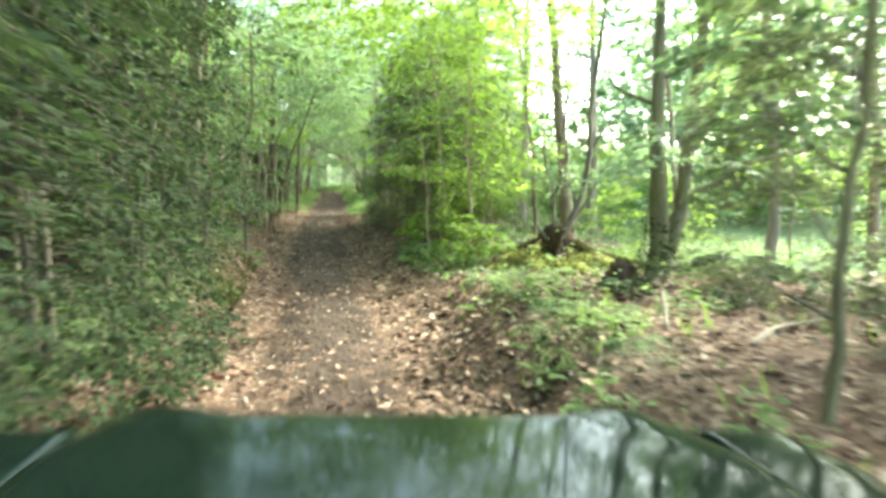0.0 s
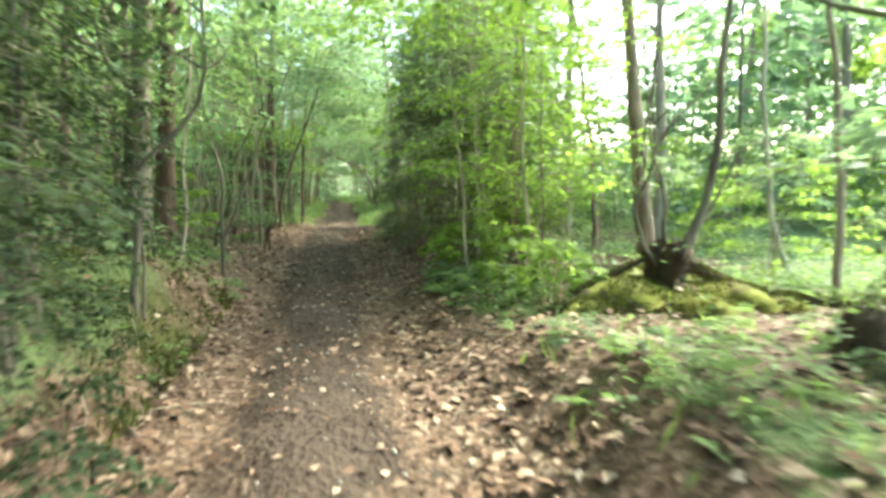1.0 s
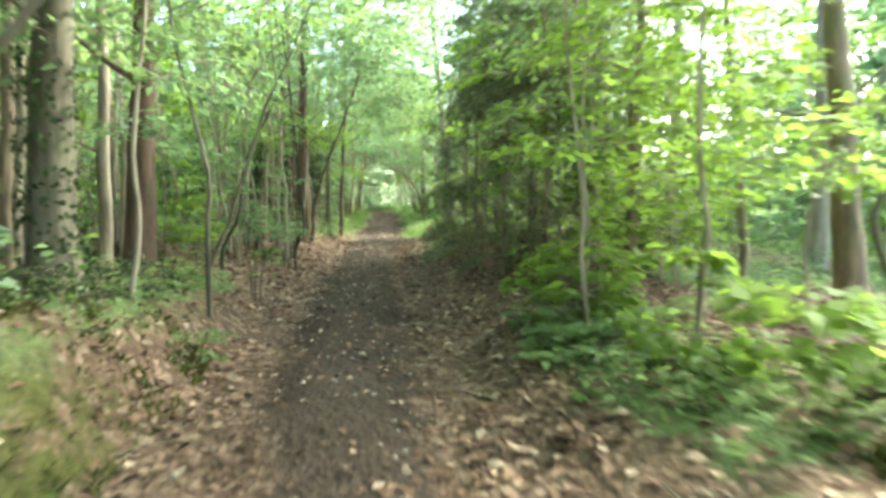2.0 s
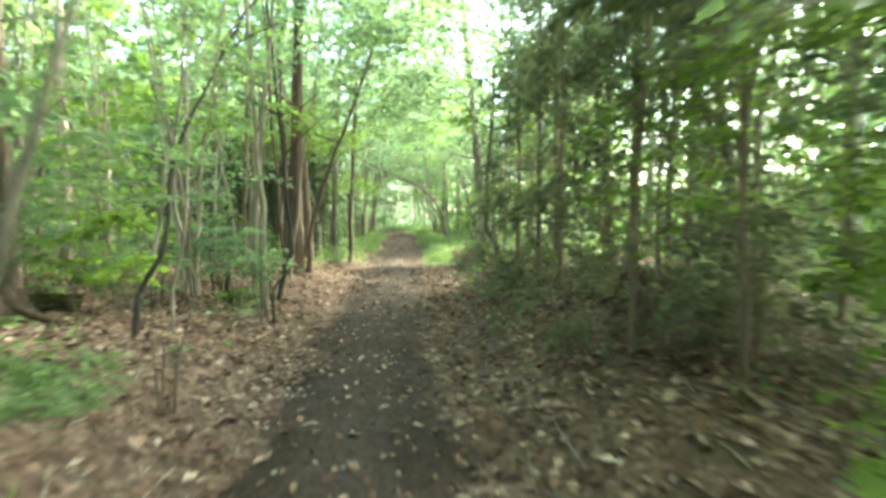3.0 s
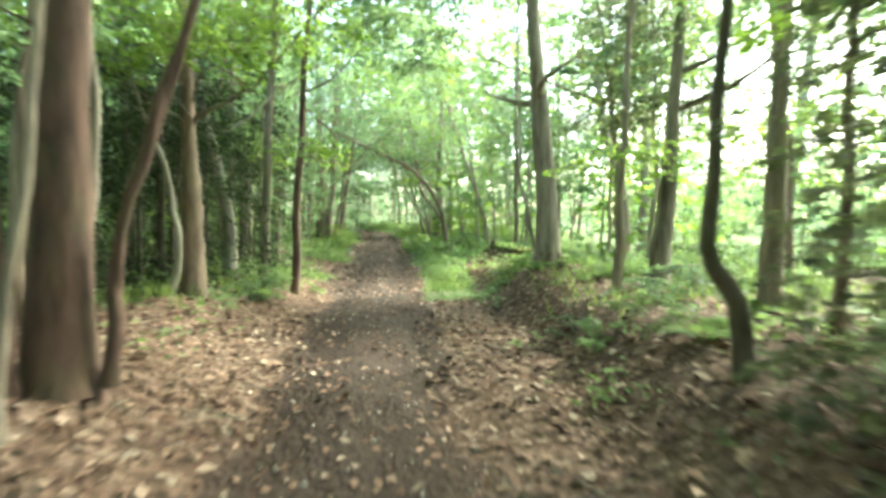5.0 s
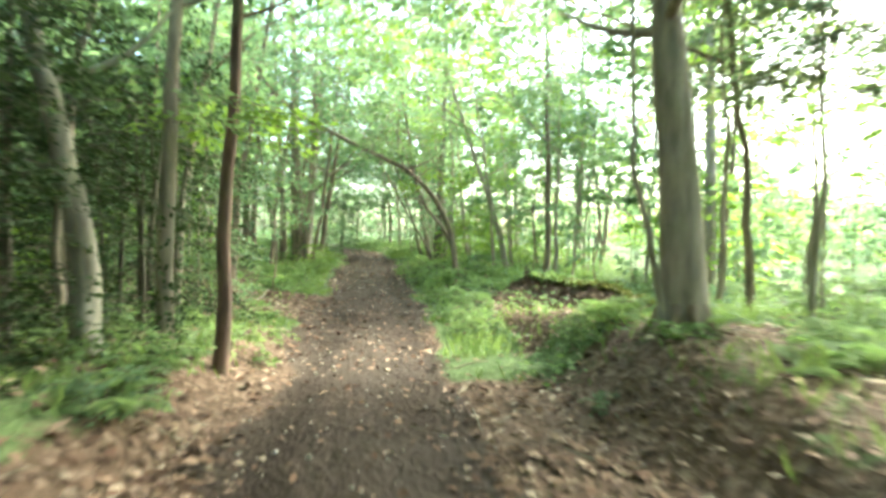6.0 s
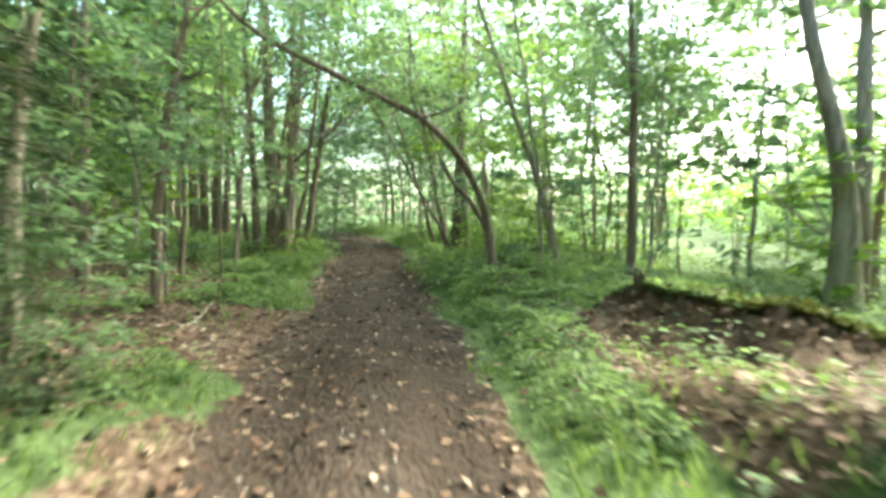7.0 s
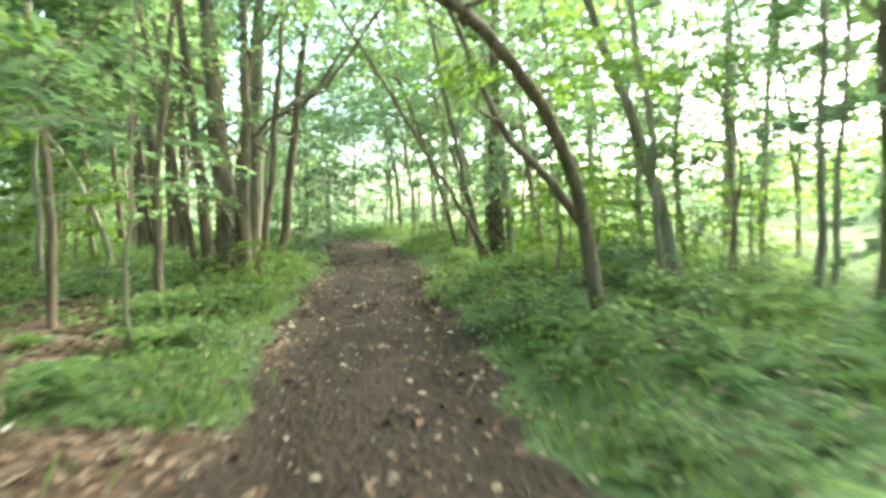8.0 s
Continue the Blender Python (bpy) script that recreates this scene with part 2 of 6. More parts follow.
def terrain(x, y):
    x, y = np.asarray(x, float), np.asarray(y, float)
    d = x - middle(y)
    far = np.abs(d)
    wander = 0.35 * value_noise(x, y, 1.7, 5)
    foot = np.where(d > 0, np.interp(y, [22, 26, 34, 36], [1.05, 2.0, 2.3, 1.2]), np.interp(y, [6, 8, 12, 15], [1.05, 1.4, 1.4, 1.05]))
    wide = np.where(d > 0, np.interp(y, [22, 26, 34, 36], [1.45, 0.9, 0.8, 1.4]), np.interp(y, [6, 8, 12, 15], [1.45, 0.75, 0.8, 1.45]))
    rise = smooth((far + wander - foot) / wide)
    bank = np.where(d < 0, eased(y, *BANK_L), eased(y, *BANK_R))
    z = eased(y, KNOT_Y, KNOT_Z) + bank * rise
    z = z - 0.05 * np.exp(-(((far - 0.72) / 0.24) ** 2)) + 0.02 * np.exp(-((far / 0.3) ** 2))
    rough = 0.02 + 0.10 * rise
    z = z + rough * (value_noise(x, y, 0.9, 1) + 0.6 * value_noise(x, y, 0.35, 2)) + 0.05 * value_noise(x, y, 0.33, 6) + 0.05 * value_noise(x, y, 0.8, 7)
    z = z + 0.45 * smooth((far - 5) / 14) * value_noise(x, y, 8.0, 3)
    # the clearing lies a little lower than the track
    z = z - 0.32 * smooth((d - 3.8) / 2.4) * smooth((y - 35) / 1.5) * smooth((52 - y) / 5)
    # mounds under the old stump and the big roadside tree
    for mx, my, high, wide in MOUNDS:
        z = z + high * np.exp(-((x - mx) ** 2 + (y - my) ** 2) / wide**2)
    return z


MOUNDS = [(3.25, 10.0, 0.40, 0.75), (0.95, 36.9, -0.30, 0.8), (3.9, 7.5, 0.12, 0.8), (0.8, 31.7, 0.10, 0.9), (1.5, 19.0, 0.18, 0.8)]


def ground_z(x, y):
    return float(terrain(x, y))


def build_mesh(name, verts, faces, *materials, index=None, smooth_faces=False):
    """A mesh from arrays; faces all have the same number of corners."""
    verts, faces = np.asarray(verts, np.float32), np.asarray(faces, np.int32)
    me = bpy.data.meshes.new(name)
    corners = faces.shape[1]
    me.vertices.add(len(verts))
    me.vertices.foreach_set("co", verts.ravel())
    me.loops.add(faces.size)
    me.loops.foreach_set("vertex_index", faces.ravel())
    me.polygons.add(len(faces))
    me.polygons.foreach_set("loop_start", np.arange(0, faces.size, corners, dtype=np.int32))
    for m in materials:
        me.materials.append(m)
    if index is not None:
        me.polygons.foreach_set("material_index", np.asarray(index, np.int32))
    if smooth_faces:
        me.polygons.foreach_set("use_smooth", np.ones(len(faces), bool))
    me.update(calc_edges=True)
    me.validate()
    return me


def part(name, mesh, parent, label=""):
    ob = new(name, mesh)
    ob.parent = parent
    return tagged(ob, label)


def root(name, x, y, z, label, category, group="", kind=""):
    ob = new(name)
    ob.empty_display_size = 0.2
    ob.location = (x, y, z)
    return tagged(ob, label, category, group, kind)


# ---- ground ----
def spread(lo, hi, step, limit, growth=1.22):
    core = list(np.arange(lo, hi + 1e-6, step))
    out, s = [], step
    p = core[-1]
    while p < limit:
        s *= growth
        p += s
        out.append(p)
    back, s, p = [], step, core[0]
    while p > -limit:
        s *= growth
        p -= s
        back.append(p)
    return np.array(back[::-1] + core + out)


def build_ground():
    xs, ys = spread(-8.0, 6.5, 0.15, 900), spread(-3.0, 58.0, 0.17, 900)
    gx, gy = np.meshgrid(xs, ys)
    gz = terrain(gx, gy)
    nx, ny = len(xs), len(ys)
    i = np.arange(nx * ny).reshape(ny, nx)
    faces = np.stack([i[:-1, :-1], i[:-1, 1:], i[1:, 1:], i[1:, :-1]], -1).reshape(-1, 4)
    me = build_mesh("ground", np.stack([gx, gy, gz], -1).reshape(-1, 3), faces, GROUND, smooth_faces=True)
    d = np.abs(gx - middle(gy)).ravel()
    side = (gx - middle(gy)).ravel()
    x, y = gx.ravel(), gy.ravel()
    half = np.interp(y, [0, 15, 24, 29, 32, 60], [0.55, 0.55, 0.65, 0.95, 1.1, 1.15])
    soft = np.interp(y, [0, 26, 34], [0.7, 0.7, 0.55])
    ruts = np.exp(-(((d - 0.55) / 0.3) ** 2)) * np.clip(0.75 + 1.2 * value_noise(x, y, 3.5, 30), 0, 1)
    zones = {
        "mud": 1 - smooth((d + 0.5 * value_noise(x, y, 1.3, 35) + 0.3 * value_noise(x, y, 0.5, 36) - half) / soft + 0.5),
        "wet": np.clip(0.75 * ruts + 0.5 * (d < 1.0) * smooth((value_noise(x, y, 2.2, 31) - 0.1) * 6), 0, 1),
        "verge": verge_at(x, y),
        "moss": moss_at(x, y),
    }
    for name, values in zones.items():
        me.attributes.new(name, "FLOAT", "POINT").data.foreach_set("value", values.astype(np.float32))
    tagged(new("ground", me), "dark muddy woodland track between banks of brown leaf litter", "ground", kind="structure")


def verge_at(x, y):
    """How green the ground is: grass beside the far half of the track and in the clearing, patches elsewhere."""
    side = x - middle(y)
    d = np.abs(side)
    near = smooth((y - 32.3) / 1.2) * smooth((d + 0.5 * value_noise(x, y, 0.7, 37) - 0.9) / 0.3)
    near = near * np.where(side < 0, 1 - 0.9 * smooth((y - 37) / 0.8) * smooth((41.5 - y) / 0.8), 1.0)
    near = near * np.where((side < 0) & (y < 44), 1 - 0.85 * smooth((d + 1.2 * value_noise(x, y, 1.5, 33) - 2.3) / 0.7), 1.0)
    clear = smooth((side - 6.5 + 3.2 * value_noise(x, y, 2.6, 61) + 1.6 * value_noise(x, y, 0.8, 62)) / 5)
    patch = smooth((value_noise(x, y, 2.3, 8) + 0.08) * 4) * smooth((d - 1.4) / 0.8) * np.where((side < 0) & (y > 36.5) & (y < 42), 0.15, 0.75)
    bank = smooth((-side - 1.5) / 0.5) * smooth((13 - y) / 3) * (0.9 - 0.6 * smooth((-side - 2.2) / 0.4)) + 0.25 * smooth((side - 1.6) / 0.5) * smooth((9 - y) / 3)
    litter = smooth((value_noise(x, y, 2.0, 9) + 0.1) * 5) * (side < 0) * smooth((d - 2.4) / 1.0) * 0.8
    near = near * np.where((side < 0) & (y > 31.5) & (y < 37.5), 0.25 + 0.75 * smooth((value_noise(x, y, 1.1, 34) - 0.05) * 6), 1.0)
    near = near * np.where((x > -0.2) & (x < 3.4) & (y > 34.2) & (y < 38.2), 0.3, 1.0)
    patch = patch * np.where((side > 0) & (y < 10), 0.7, 1.0) * np.where((side > 0) & (y > 13.5) & (y < 24.5) & (d < 5), 0.1, 1.0)
    patch = patch * np.where((side > 0) & (y > 25) & (y < 33.5) & (d < 4.5), 0.5, 1.0)
    return np.clip(np.maximum.reduce([near - litter * smooth((y - 29) / 6), clear, patch, bank]), 0, 1)


def moss_at(x, y):
    m = np.exp(-((x - 3.3) ** 2 + (y - 9.9) ** 2) / 1.3)
    m = m + 0.65 * np.exp(-((x + 2.6) ** 2 / 0.5 + (y - 10.2) ** 2 / 4))
    return np.clip(m + 0.5 * np.exp(-((x - 3.9) ** 2 + (y - 7.5) ** 2) / 1.5), 0, 1)


build_ground()

# ---- growing things ----


def curve_points(points, count):
    """A Catmull-Rom line through the points."""
    p = np.array(points, float)
    if len(p) == 2:
        return p[0] + (p[1] - p[0]) * np.linspace(0, 1, count)[:, None]
    p = np.vstack([2 * p[0] - p[1], p, 2 * p[-1] - p[-2]])
    t = np.linspace(0, len(p) - 3 - 1e-6, count)
    i = t.astype(int)
    u = (t - i)[:, None]
    a, b, c, d = p[i], p[i + 1], p[i + 2], p[i + 3]
    return 0.5 * (2 * b + (c - a) * u + (2 * a - 5 * b + 4 * c - d) * u**2 + (3 * b - a - 3 * c + d) * u**3)


def tube(line, radii, sides, rng, lumps=0.0):
    """Rings round a line, closed at its end: vertices and quads."""
    line, radii = np.asarray(line, float), np.asarray(radii, float)
    ahead = np.gradient(line, axis=0)
    ahead /= np.linalg.norm(ahead, axis=1)[:, None] + 1e-9
    ref = np.where(np.abs(ahead[:, 2:3]) > 0.9, [[1.0, 0, 0]], [[0, 0, 1.0]])
    u = np.cross(ref, ahead)
    for k in range(1, len(u)):
        flat = u[k - 1] - ahead[k] * (u[k - 1] @ ahead[k])
        u[k] = flat
    u /= np.linalg.norm(u, axis=1)[:, None] + 1e-9
    v = np.cross(ahead, u)
    a = np.linspace(0, 2 * np.pi, sides, endpoint=False)
    bulge = 1 + lumps * (rng.random((len(line), sides)) - 0.5)
    ring = np.cos(a)[None, :, None] * u[:, None] + np.sin(a)[None, :, None] * v[:, None]
    verts = (line[:, None] + ring * (radii[:, None] * bulge)[..., None]).reshape(-1, 3)
    i = np.arange(len(line) * sides).reshape(-1, sides)
    j = np.roll(i, -1, axis=1)
    faces = np.stack([i[:-1], j[:-1], j[1:], i[1:]], -1).reshape(-1, 4)
    return verts, faces


def joined(pieces):
    verts, faces, base = [], [], 0
    for v, f in pieces:
        verts.append(v)
        faces.append(f + base)
        base += len(v)
    return np.concatenate(verts), np.concatenate(faces)


def unit(v):
    return v / (np.linalg.norm(v, axis=-1, keepdims=True) + 1e-9)


def leaf_quads(at, way, normal, length, width):
    """One folded four-cornered leaf at each place."""
    way = unit(way)
    side = unit(np.cross(normal, way))
    normal = np.cross(way, side)
    l, w = length[:, None], width[:, None]
    mid = at + way * l * 0.45 + normal * l * 0.07
    verts = np.stack([at, mid + side * w / 2, at + way * l - normal * l * 0.08, mid - side * w / 2], 1).reshape(-1, 3)
    return verts, np.arange(len(verts)).reshape(-1, 4)


def leaf_triangles(at, way, normal, length, width):
    """The plainest leaf, for crowns far off."""
    way = unit(way)
    side = unit(np.cross(normal, way)) * (width * 0.6)[:, None]
    verts = np.stack([at + side, at - side, at + way * length[:, None]], 1).reshape(-1, 3)
    return verts, np.arange(len(verts)).reshape(-1, 3)


def spray_leaves(rng, base, azimuth, reach, count, size, droop=0.25, rise=0.0, flat=0.5, width=0.55, fan=0.42, far=False):
    """Leaves on flat twigs: from each base a twig runs outwards, with leaves to both sides."""
    n = len(base)
    az, r = np.repeat(azimuth, count), np.repeat(reach, count)
    t = rng.random(n * count) ** 0.7
    out = np.stack([np.cos(az), np.sin(az), np.zeros(len(az))], -1)
    across = np.stack([-np.sin(az), np.cos(az), np.zeros(len(az))], -1)
    off = rng.uniform(-1, 1, n * count) * fan * r * (1.05 - 0.7 * t)
    up = rise * r * t - droop * r * t**2 + rng.normal(0, 0.05, n * count) * r
    at = np.repeat(base, count, axis=0) + out * (r * t)[:, None] + across * off[:, None]
    at[:, 2] += up
    way = out * rng.uniform(0.3, 1.0, n * count)[:, None] + across * (np.sign(off) * rng.uniform(0.2, 1.0, n * count))[:, None]
    way[:, 2] -= rng.uniform(0.0, 0.5, n * count)
    normal = rng.normal(0, flat, (n * count, 3))
    normal[:, 2] += 1.0
    length = size * rng.uniform(0.65, 1.3, n * count)
    return (leaf_triangles if far else leaf_quads)(at, way, unit(normal), length, length * width * rng.uniform(0.8, 1.2, n * count))


def spray_twigs(rng, base, azimuth, reach, thick, droop=0.25, rise=0.0):
    pieces = []
    for b, a, r in zip(base, azimuth, reach):
        t = np.linspace(0, 0.9, 4)[:, None]
        line = b + np.array([np.cos(a), np.sin(a), 0]) * r * t
        line[:, 2] += rise * r * t[:, 0] - droop * r * t[:, 0] ** 2
        pieces.append(tube(line, np.linspace(thick, thick * 0.3, 4), 3, rng))
    return joined(pieces)


def crown_mesh(name, seed, leaf, bark, place, count, size, reach, twig=0.008, **shape):
    """A crown: sprays set by place(rng) -> bases and azimuths, with twigs between them."""
    rng = np.random.default_rng(seed)
    base, azimuth = place(rng)
    r = rng.uniform(*reach, len(base))
    v1, f1 = spray_leaves(rng, base, azimuth, r, count, size, **shape)
    if shape.get("far"):
        return build_mesh(name, v1, f1, leaf)
    v2, f2 = spray_twigs(rng, base, azimuth, r, twig, shape.get("droop", 0.25), shape.get("rise", 0.0))
    index = np.r_[np.zeros(len(f1)), np.ones(len(f2))]
    return build_mesh(name, np.vstack([v1, v2]), np.vstack([f1, f2 + len(v1)]), leaf, bark, index=index)


def ball(n, wide, low, high, hollow=0.35):
    """Bases inside a crown that is widest below its middle."""
    def place(rng):
        a = rng.uniform(0, 2 * np.pi, n)
        h = rng.random(n)
        r = wide * np.sin(np.pi * np.clip(0.12 + 0.85 * h, 0, 1)) ** 0.7 * np.sqrt(rng.uniform(hollow**2, 1, n)) * rng.uniform(0.7, 1.15, n)
        gap = value_noise(a * 1.3 + 5, h * 4, 1.0, n % 17) > -0.22
        a, h, r = a[gap], h[gap], r[gap]
        base = np.stack([r * np.cos(a), r * np.sin(a), low + (high - low) * h], -1)
        return base, a + rng.normal(0, 0.5, len(a))
    return place


CANOPY = [crown_mesh("canopy_leaves", 20 + k, leaf, BARK_GREY, ball(72, wide, 0.0, tall), 30, 0.145, (0.7, 1.3), rise=0.1, droop=0.3)
          for k, (leaf, wide, tall) in enumerate([(LEAF_BEECH, 2.3, 5.0), (LEAF_COOL, 2.1, 5.5), (LEAF_BRIGHT, 2.2, 4.5), (LEAF_BEECH, 2.6, 4.5), (LEAF_COOL, 1.8, 6.0)])]
UNDER = [crown_mesh("low_leaves", 40 + k, leaf, BARK_BROWN, ball(70, wide, 0.0, tall, 0.15), 34, 0.115, (0.5, 1.0), rise=0.15, droop=0.25)
         for k, (leaf, wide, tall) in enumerate([(LEAF_BEECH, 1.2, 2.8), (LEAF_BRIGHT, 1.1, 2.4), (LEAF_COOL, 1.3, 3.0), (LEAF_BRIGHT, 1.5, 2.2)])]
HOLLY = [crown_mesh("evergreen_leaves", 60 + k, LEAF_DARK, BARK_DARK, ball(150, wide, 0.0, tall, 0.3), 32, 0.085, (0.5, 0.95), droop=0.45, fan=0.3)
         for k, (wide, tall) in enumerate([(1.15, 4.8), (1.35, 5.6), (1.0, 3.6)])]
FAR_CANOPY = [crown_mesh("far_canopy_leaves", 120 + k, leaf, BARK_GREY, ball(100, wide, 0.0, tall, 0.2), 14, 0.345, (0.8, 1.5), rise=0.1, droop=0.3, flat=0.7, far=True)
              for k, (leaf, wide, tall) in enumerate([(LEAF_BEECH, 2.2, 6.0), (LEAF_COOL, 2.0, 6.5), (LEAF_BRIGHT, 2.1, 5.5), (LEAF_BEECH, 2.4, 5.5), (LEAF_COOL, 1.7, 7.0)])]
FAR_UNDER = [crown_mesh("far_low_leaves", 140 + k, leaf, BARK_GREY, ball(46, wide, 0.0, tall, 0.1), 16, 0.21, (0.5, 1.1), rise=0.15, flat=0.7, far=True)
             for k, (leaf, wide, tall) in enumerate([(LEAF_BEECH, 1.2, 2.8), (LEAF_BRIGHT, 1.2, 2.4), (LEAF_COOL, 1.3, 3.2), (LEAF_HERB, 1.5, 2.0)])]
MID_CANOPY = [crown_mesh("overhead_leaves", 180 + k, leaf, BARK_GREY, ball(100, 2.3, 0.0, 3.4, 0.1), 20, 0.163, (0.8, 1.5), rise=0.05, droop=0.3)
              for k, leaf in enumerate([LEAF_BEECH, LEAF_BRIGHT, LEAF_COOL, LEAF_COOL])]
POLE = [crown_mesh("young_leaves", 160 + k, leaf, BARK_GREY, ball(62, 0.95, 0.0, tall, 0.0), 24, 0.115, (0.6, 1.15), rise=0.05, droop=0.2)
        for k, (leaf, tall) in enumerate([(LEAF_BEECH, 4.2), (LEAF_COOL, 4.8), (LEAF_BRIGHT, 3.8), (LEAF_COOL, 4.0)])]
BRAMBLE = [crown_mesh("bramble_leaves", 200 + k, leaf, BARK_BROWN, ball(54, 0.6, -0.05, 0.5, 0.1), 20, 0.085, (0.25, 0.5), rise=0.3, droop=0.5, flat=0.45, width=0.65)
           for k, leaf in enumerate([LEAF_HERB, LEAF_COOL, LEAF_DARK])]
YEW = [crown_mesh("yew_leaves", 60 + k, LEAF_YEW, BARK_BROWN, ball(190, wide, 0.0, tall, 0.1), 32, 0.115, (0.5, 1.05), droop=0.5, fan=0.34, width=0.5)
       for k, (wide, tall) in enumerate([(1.15, 4.8), (1.35, 5.6), (1.0, 3.6)])]
MAPLE = [crown_mesh("maple_leaves", 80 + k, LEAF_BRIGHT, BARK_BROWN, ball(24, 0.45, 0.0, tall, 0.1), 14, 0.17, (0.35, 0.7), width=0.9, rise=0.2, flat=0.35)
         for k, tall in enumerate([0.8, 1.2])]
HAZEL = [crown_mesh("hazel_leaves", 240 + k, LEAF_HAZEL, BARK_DARK, ball(20, 0.42, 0.0, tall, 0.0), 11, 0.15, (0.3, 0.6), width=0.75, rise=0.15, flat=0.3)
         for k, tall in enumerate([0.6, 0.9])]
TWIG = [crown_mesh("side_leaves", 90 + k, leaf, BARK_BROWN, ball(12, 0.35, 0.0, 0.5, 0.0), 30, 0.12, (0.6, 1.1), rise=0.05)
        for k, leaf in enumerate([LEAF_BEECH, LEAF_BRIGHT, LEAF_COOL])]


def stem_mesh(name, points, diameter, bark, rng, sides=9, tip=0.35, flare=0.5, wobble=0.055, rings=0):
    """A tapered, slightly crooked stem that starts a little below its foot."""
    length = np.linalg.norm(np.diff(np.array(points, float), axis=0), axis=1).sum()
    rings = rings or int(np.clip(length * 3.2, 8, 26))
    line = curve_points(points, rings)
    s = np.linspace(0, length, rings)
    grow = np.minimum(1, s / 0.8)[:, None]
    for wave in (2.6, 1.1):
        turn = rng.uniform(0, 6.28, 2)
        sway = np.stack([np.sin(6.28 * s / wave + turn[0]) - np.sin(turn[0]), np.cos(6.28 * s / wave + turn[1]) - np.cos(turn[1]), 0 * s], -1)
        line = line + sway * wobble * float(np.clip(0.12 / diameter, 0.22, 1)) * (0.45 if wave > 2 else 0.18) * grow
    radii = diameter / 2 * (1 - (1 - tip) * (s / length) ** 1.1) * (1 + flare * np.exp(-s / (0.9 * diameter + 0.05)))
    v, f = tube(line, radii, sides, rng, 0.10)
    return build_mesh(name, v, f, bark, smooth_faces=True), line


def limb_line(rng, start, azimuth, reach, lift):
    a = azimuth
    bend = rng.uniform(-0.5, 0.5)
    mid = start + np.array([np.cos(a), np.sin(a), lift * 0.7]) * reach * 0.5
    end = start + np.array([np.cos(a + bend), np.sin(a + bend), lift]) * reach
    return [start, mid, end]


def tree(x, y, diameter, stems, height=9.0, bark=BARK_GREY, canopy=0, crown_at=4.6, crown_scale=1.0, crown_off=0.0, limbs=4, label="", twigs=1,
         name="tree", low=2.2, category="tree", group=""):
    """A tree from its stems: each a diameter and offsets (dx, dy, up) that it passes on its way to the top."""
    rng = np.random.default_rng(int(abs(x) * 613 + abs(y) * 97) + 5)
    z = ground_z(x, y)
    ob = root(name, x, y, z, label or "slender woodland tree with green leaves", category, group)
    first = None
    for k, (d, points) in enumerate(stems):
        points = [(0, 0, -0.25), *points] if k == 0 else points
        last, before = np.array(points[-1], float), np.array(points[-2], float)
        if last[2] < height and len(points) < 6:
            way = unit(last - before)
            way[2] = max(way[2], 0.85)
            points = [*points, tuple(last + way / way[2] * (height - last[2]))]
        me, line = stem_mesh("trunk", points, d, bark, rng, sides=12 if d > 0.25 else 8)
        part("trunk", me, ob)
        first = line if first is None else first
        for _ in range(limbs):
            at = line[int(rng.uniform(min(np.searchsorted(line[:, 2], low) / len(line), 0.8), 0.9) * len(line))]
            a = rng.uniform(0, 2 * np.pi)
            reach = rng.uniform(0.8, 1.9) * (0.6 + d)
            m, _ = stem_mesh("limb", limb_line(rng, at, a, reach, rng.uniform(0.25, 0.9)), d * rng.uniform(0.18, 0.3) + 0.012, bark, rng, 5, 0.25, 0.0, 0.04, 7)
            part("limb", m, ob)
    top = first[-1]
    if canopy is not None:
        here = first[np.argmin(np.abs(first[:, 2] - crown_at))]
        c = part("crown", CANOPY[canopy % len(CANOPY)], ob)
        c.location = (here[0] + crown_off, here[1], crown_at)
        c.rotation_euler = (0, 0, rng.uniform(0, 6.28))
        s = crown_scale * rng.uniform(0.9, 1.1)
        c.scale = (s, s, s)
    for _ in range(twigs):
        k = rng.integers(len(first) // 3, len(first) - 1)
        c = part("side_branch", TWIG[rng.integers(len(TWIG))], ob)
        c.location = first[k]
        c.rotation_euler = (0, 0, rng.uniform(0, 6.28))
    return ob


def hang(ob, mesh, dx, dy, up, size=1.0, turn=0.0):
    """One more cloud of leaves on a tree."""
    c = part("crown", mesh, ob)
    c.location, c.rotation_euler, c.scale = (dx, dy, up), (0, 0, turn), (size,) * 3
    away = math.hypot(dx, dy)
    if 0.9 < away < 2.3:
        # the limb that carries it
        rng = np.random.default_rng(int(1000 * away + 37 * up))
        low = max(0.6, up - 0.25 * away)
        line = [(0.04 * dx, 0.04 * dy, low), (0.5 * dx, 0.5 * dy, low + 0.6 * (up + 0.5 * size - low)), (dx, dy, up + size)]
        part("limb", stem_mesh("limb", line, 0.018 + 0.007 * away, BARK_DARK, rng, 6, 0.3, 0.2, 0.05, 9)[0], ob)
    return c


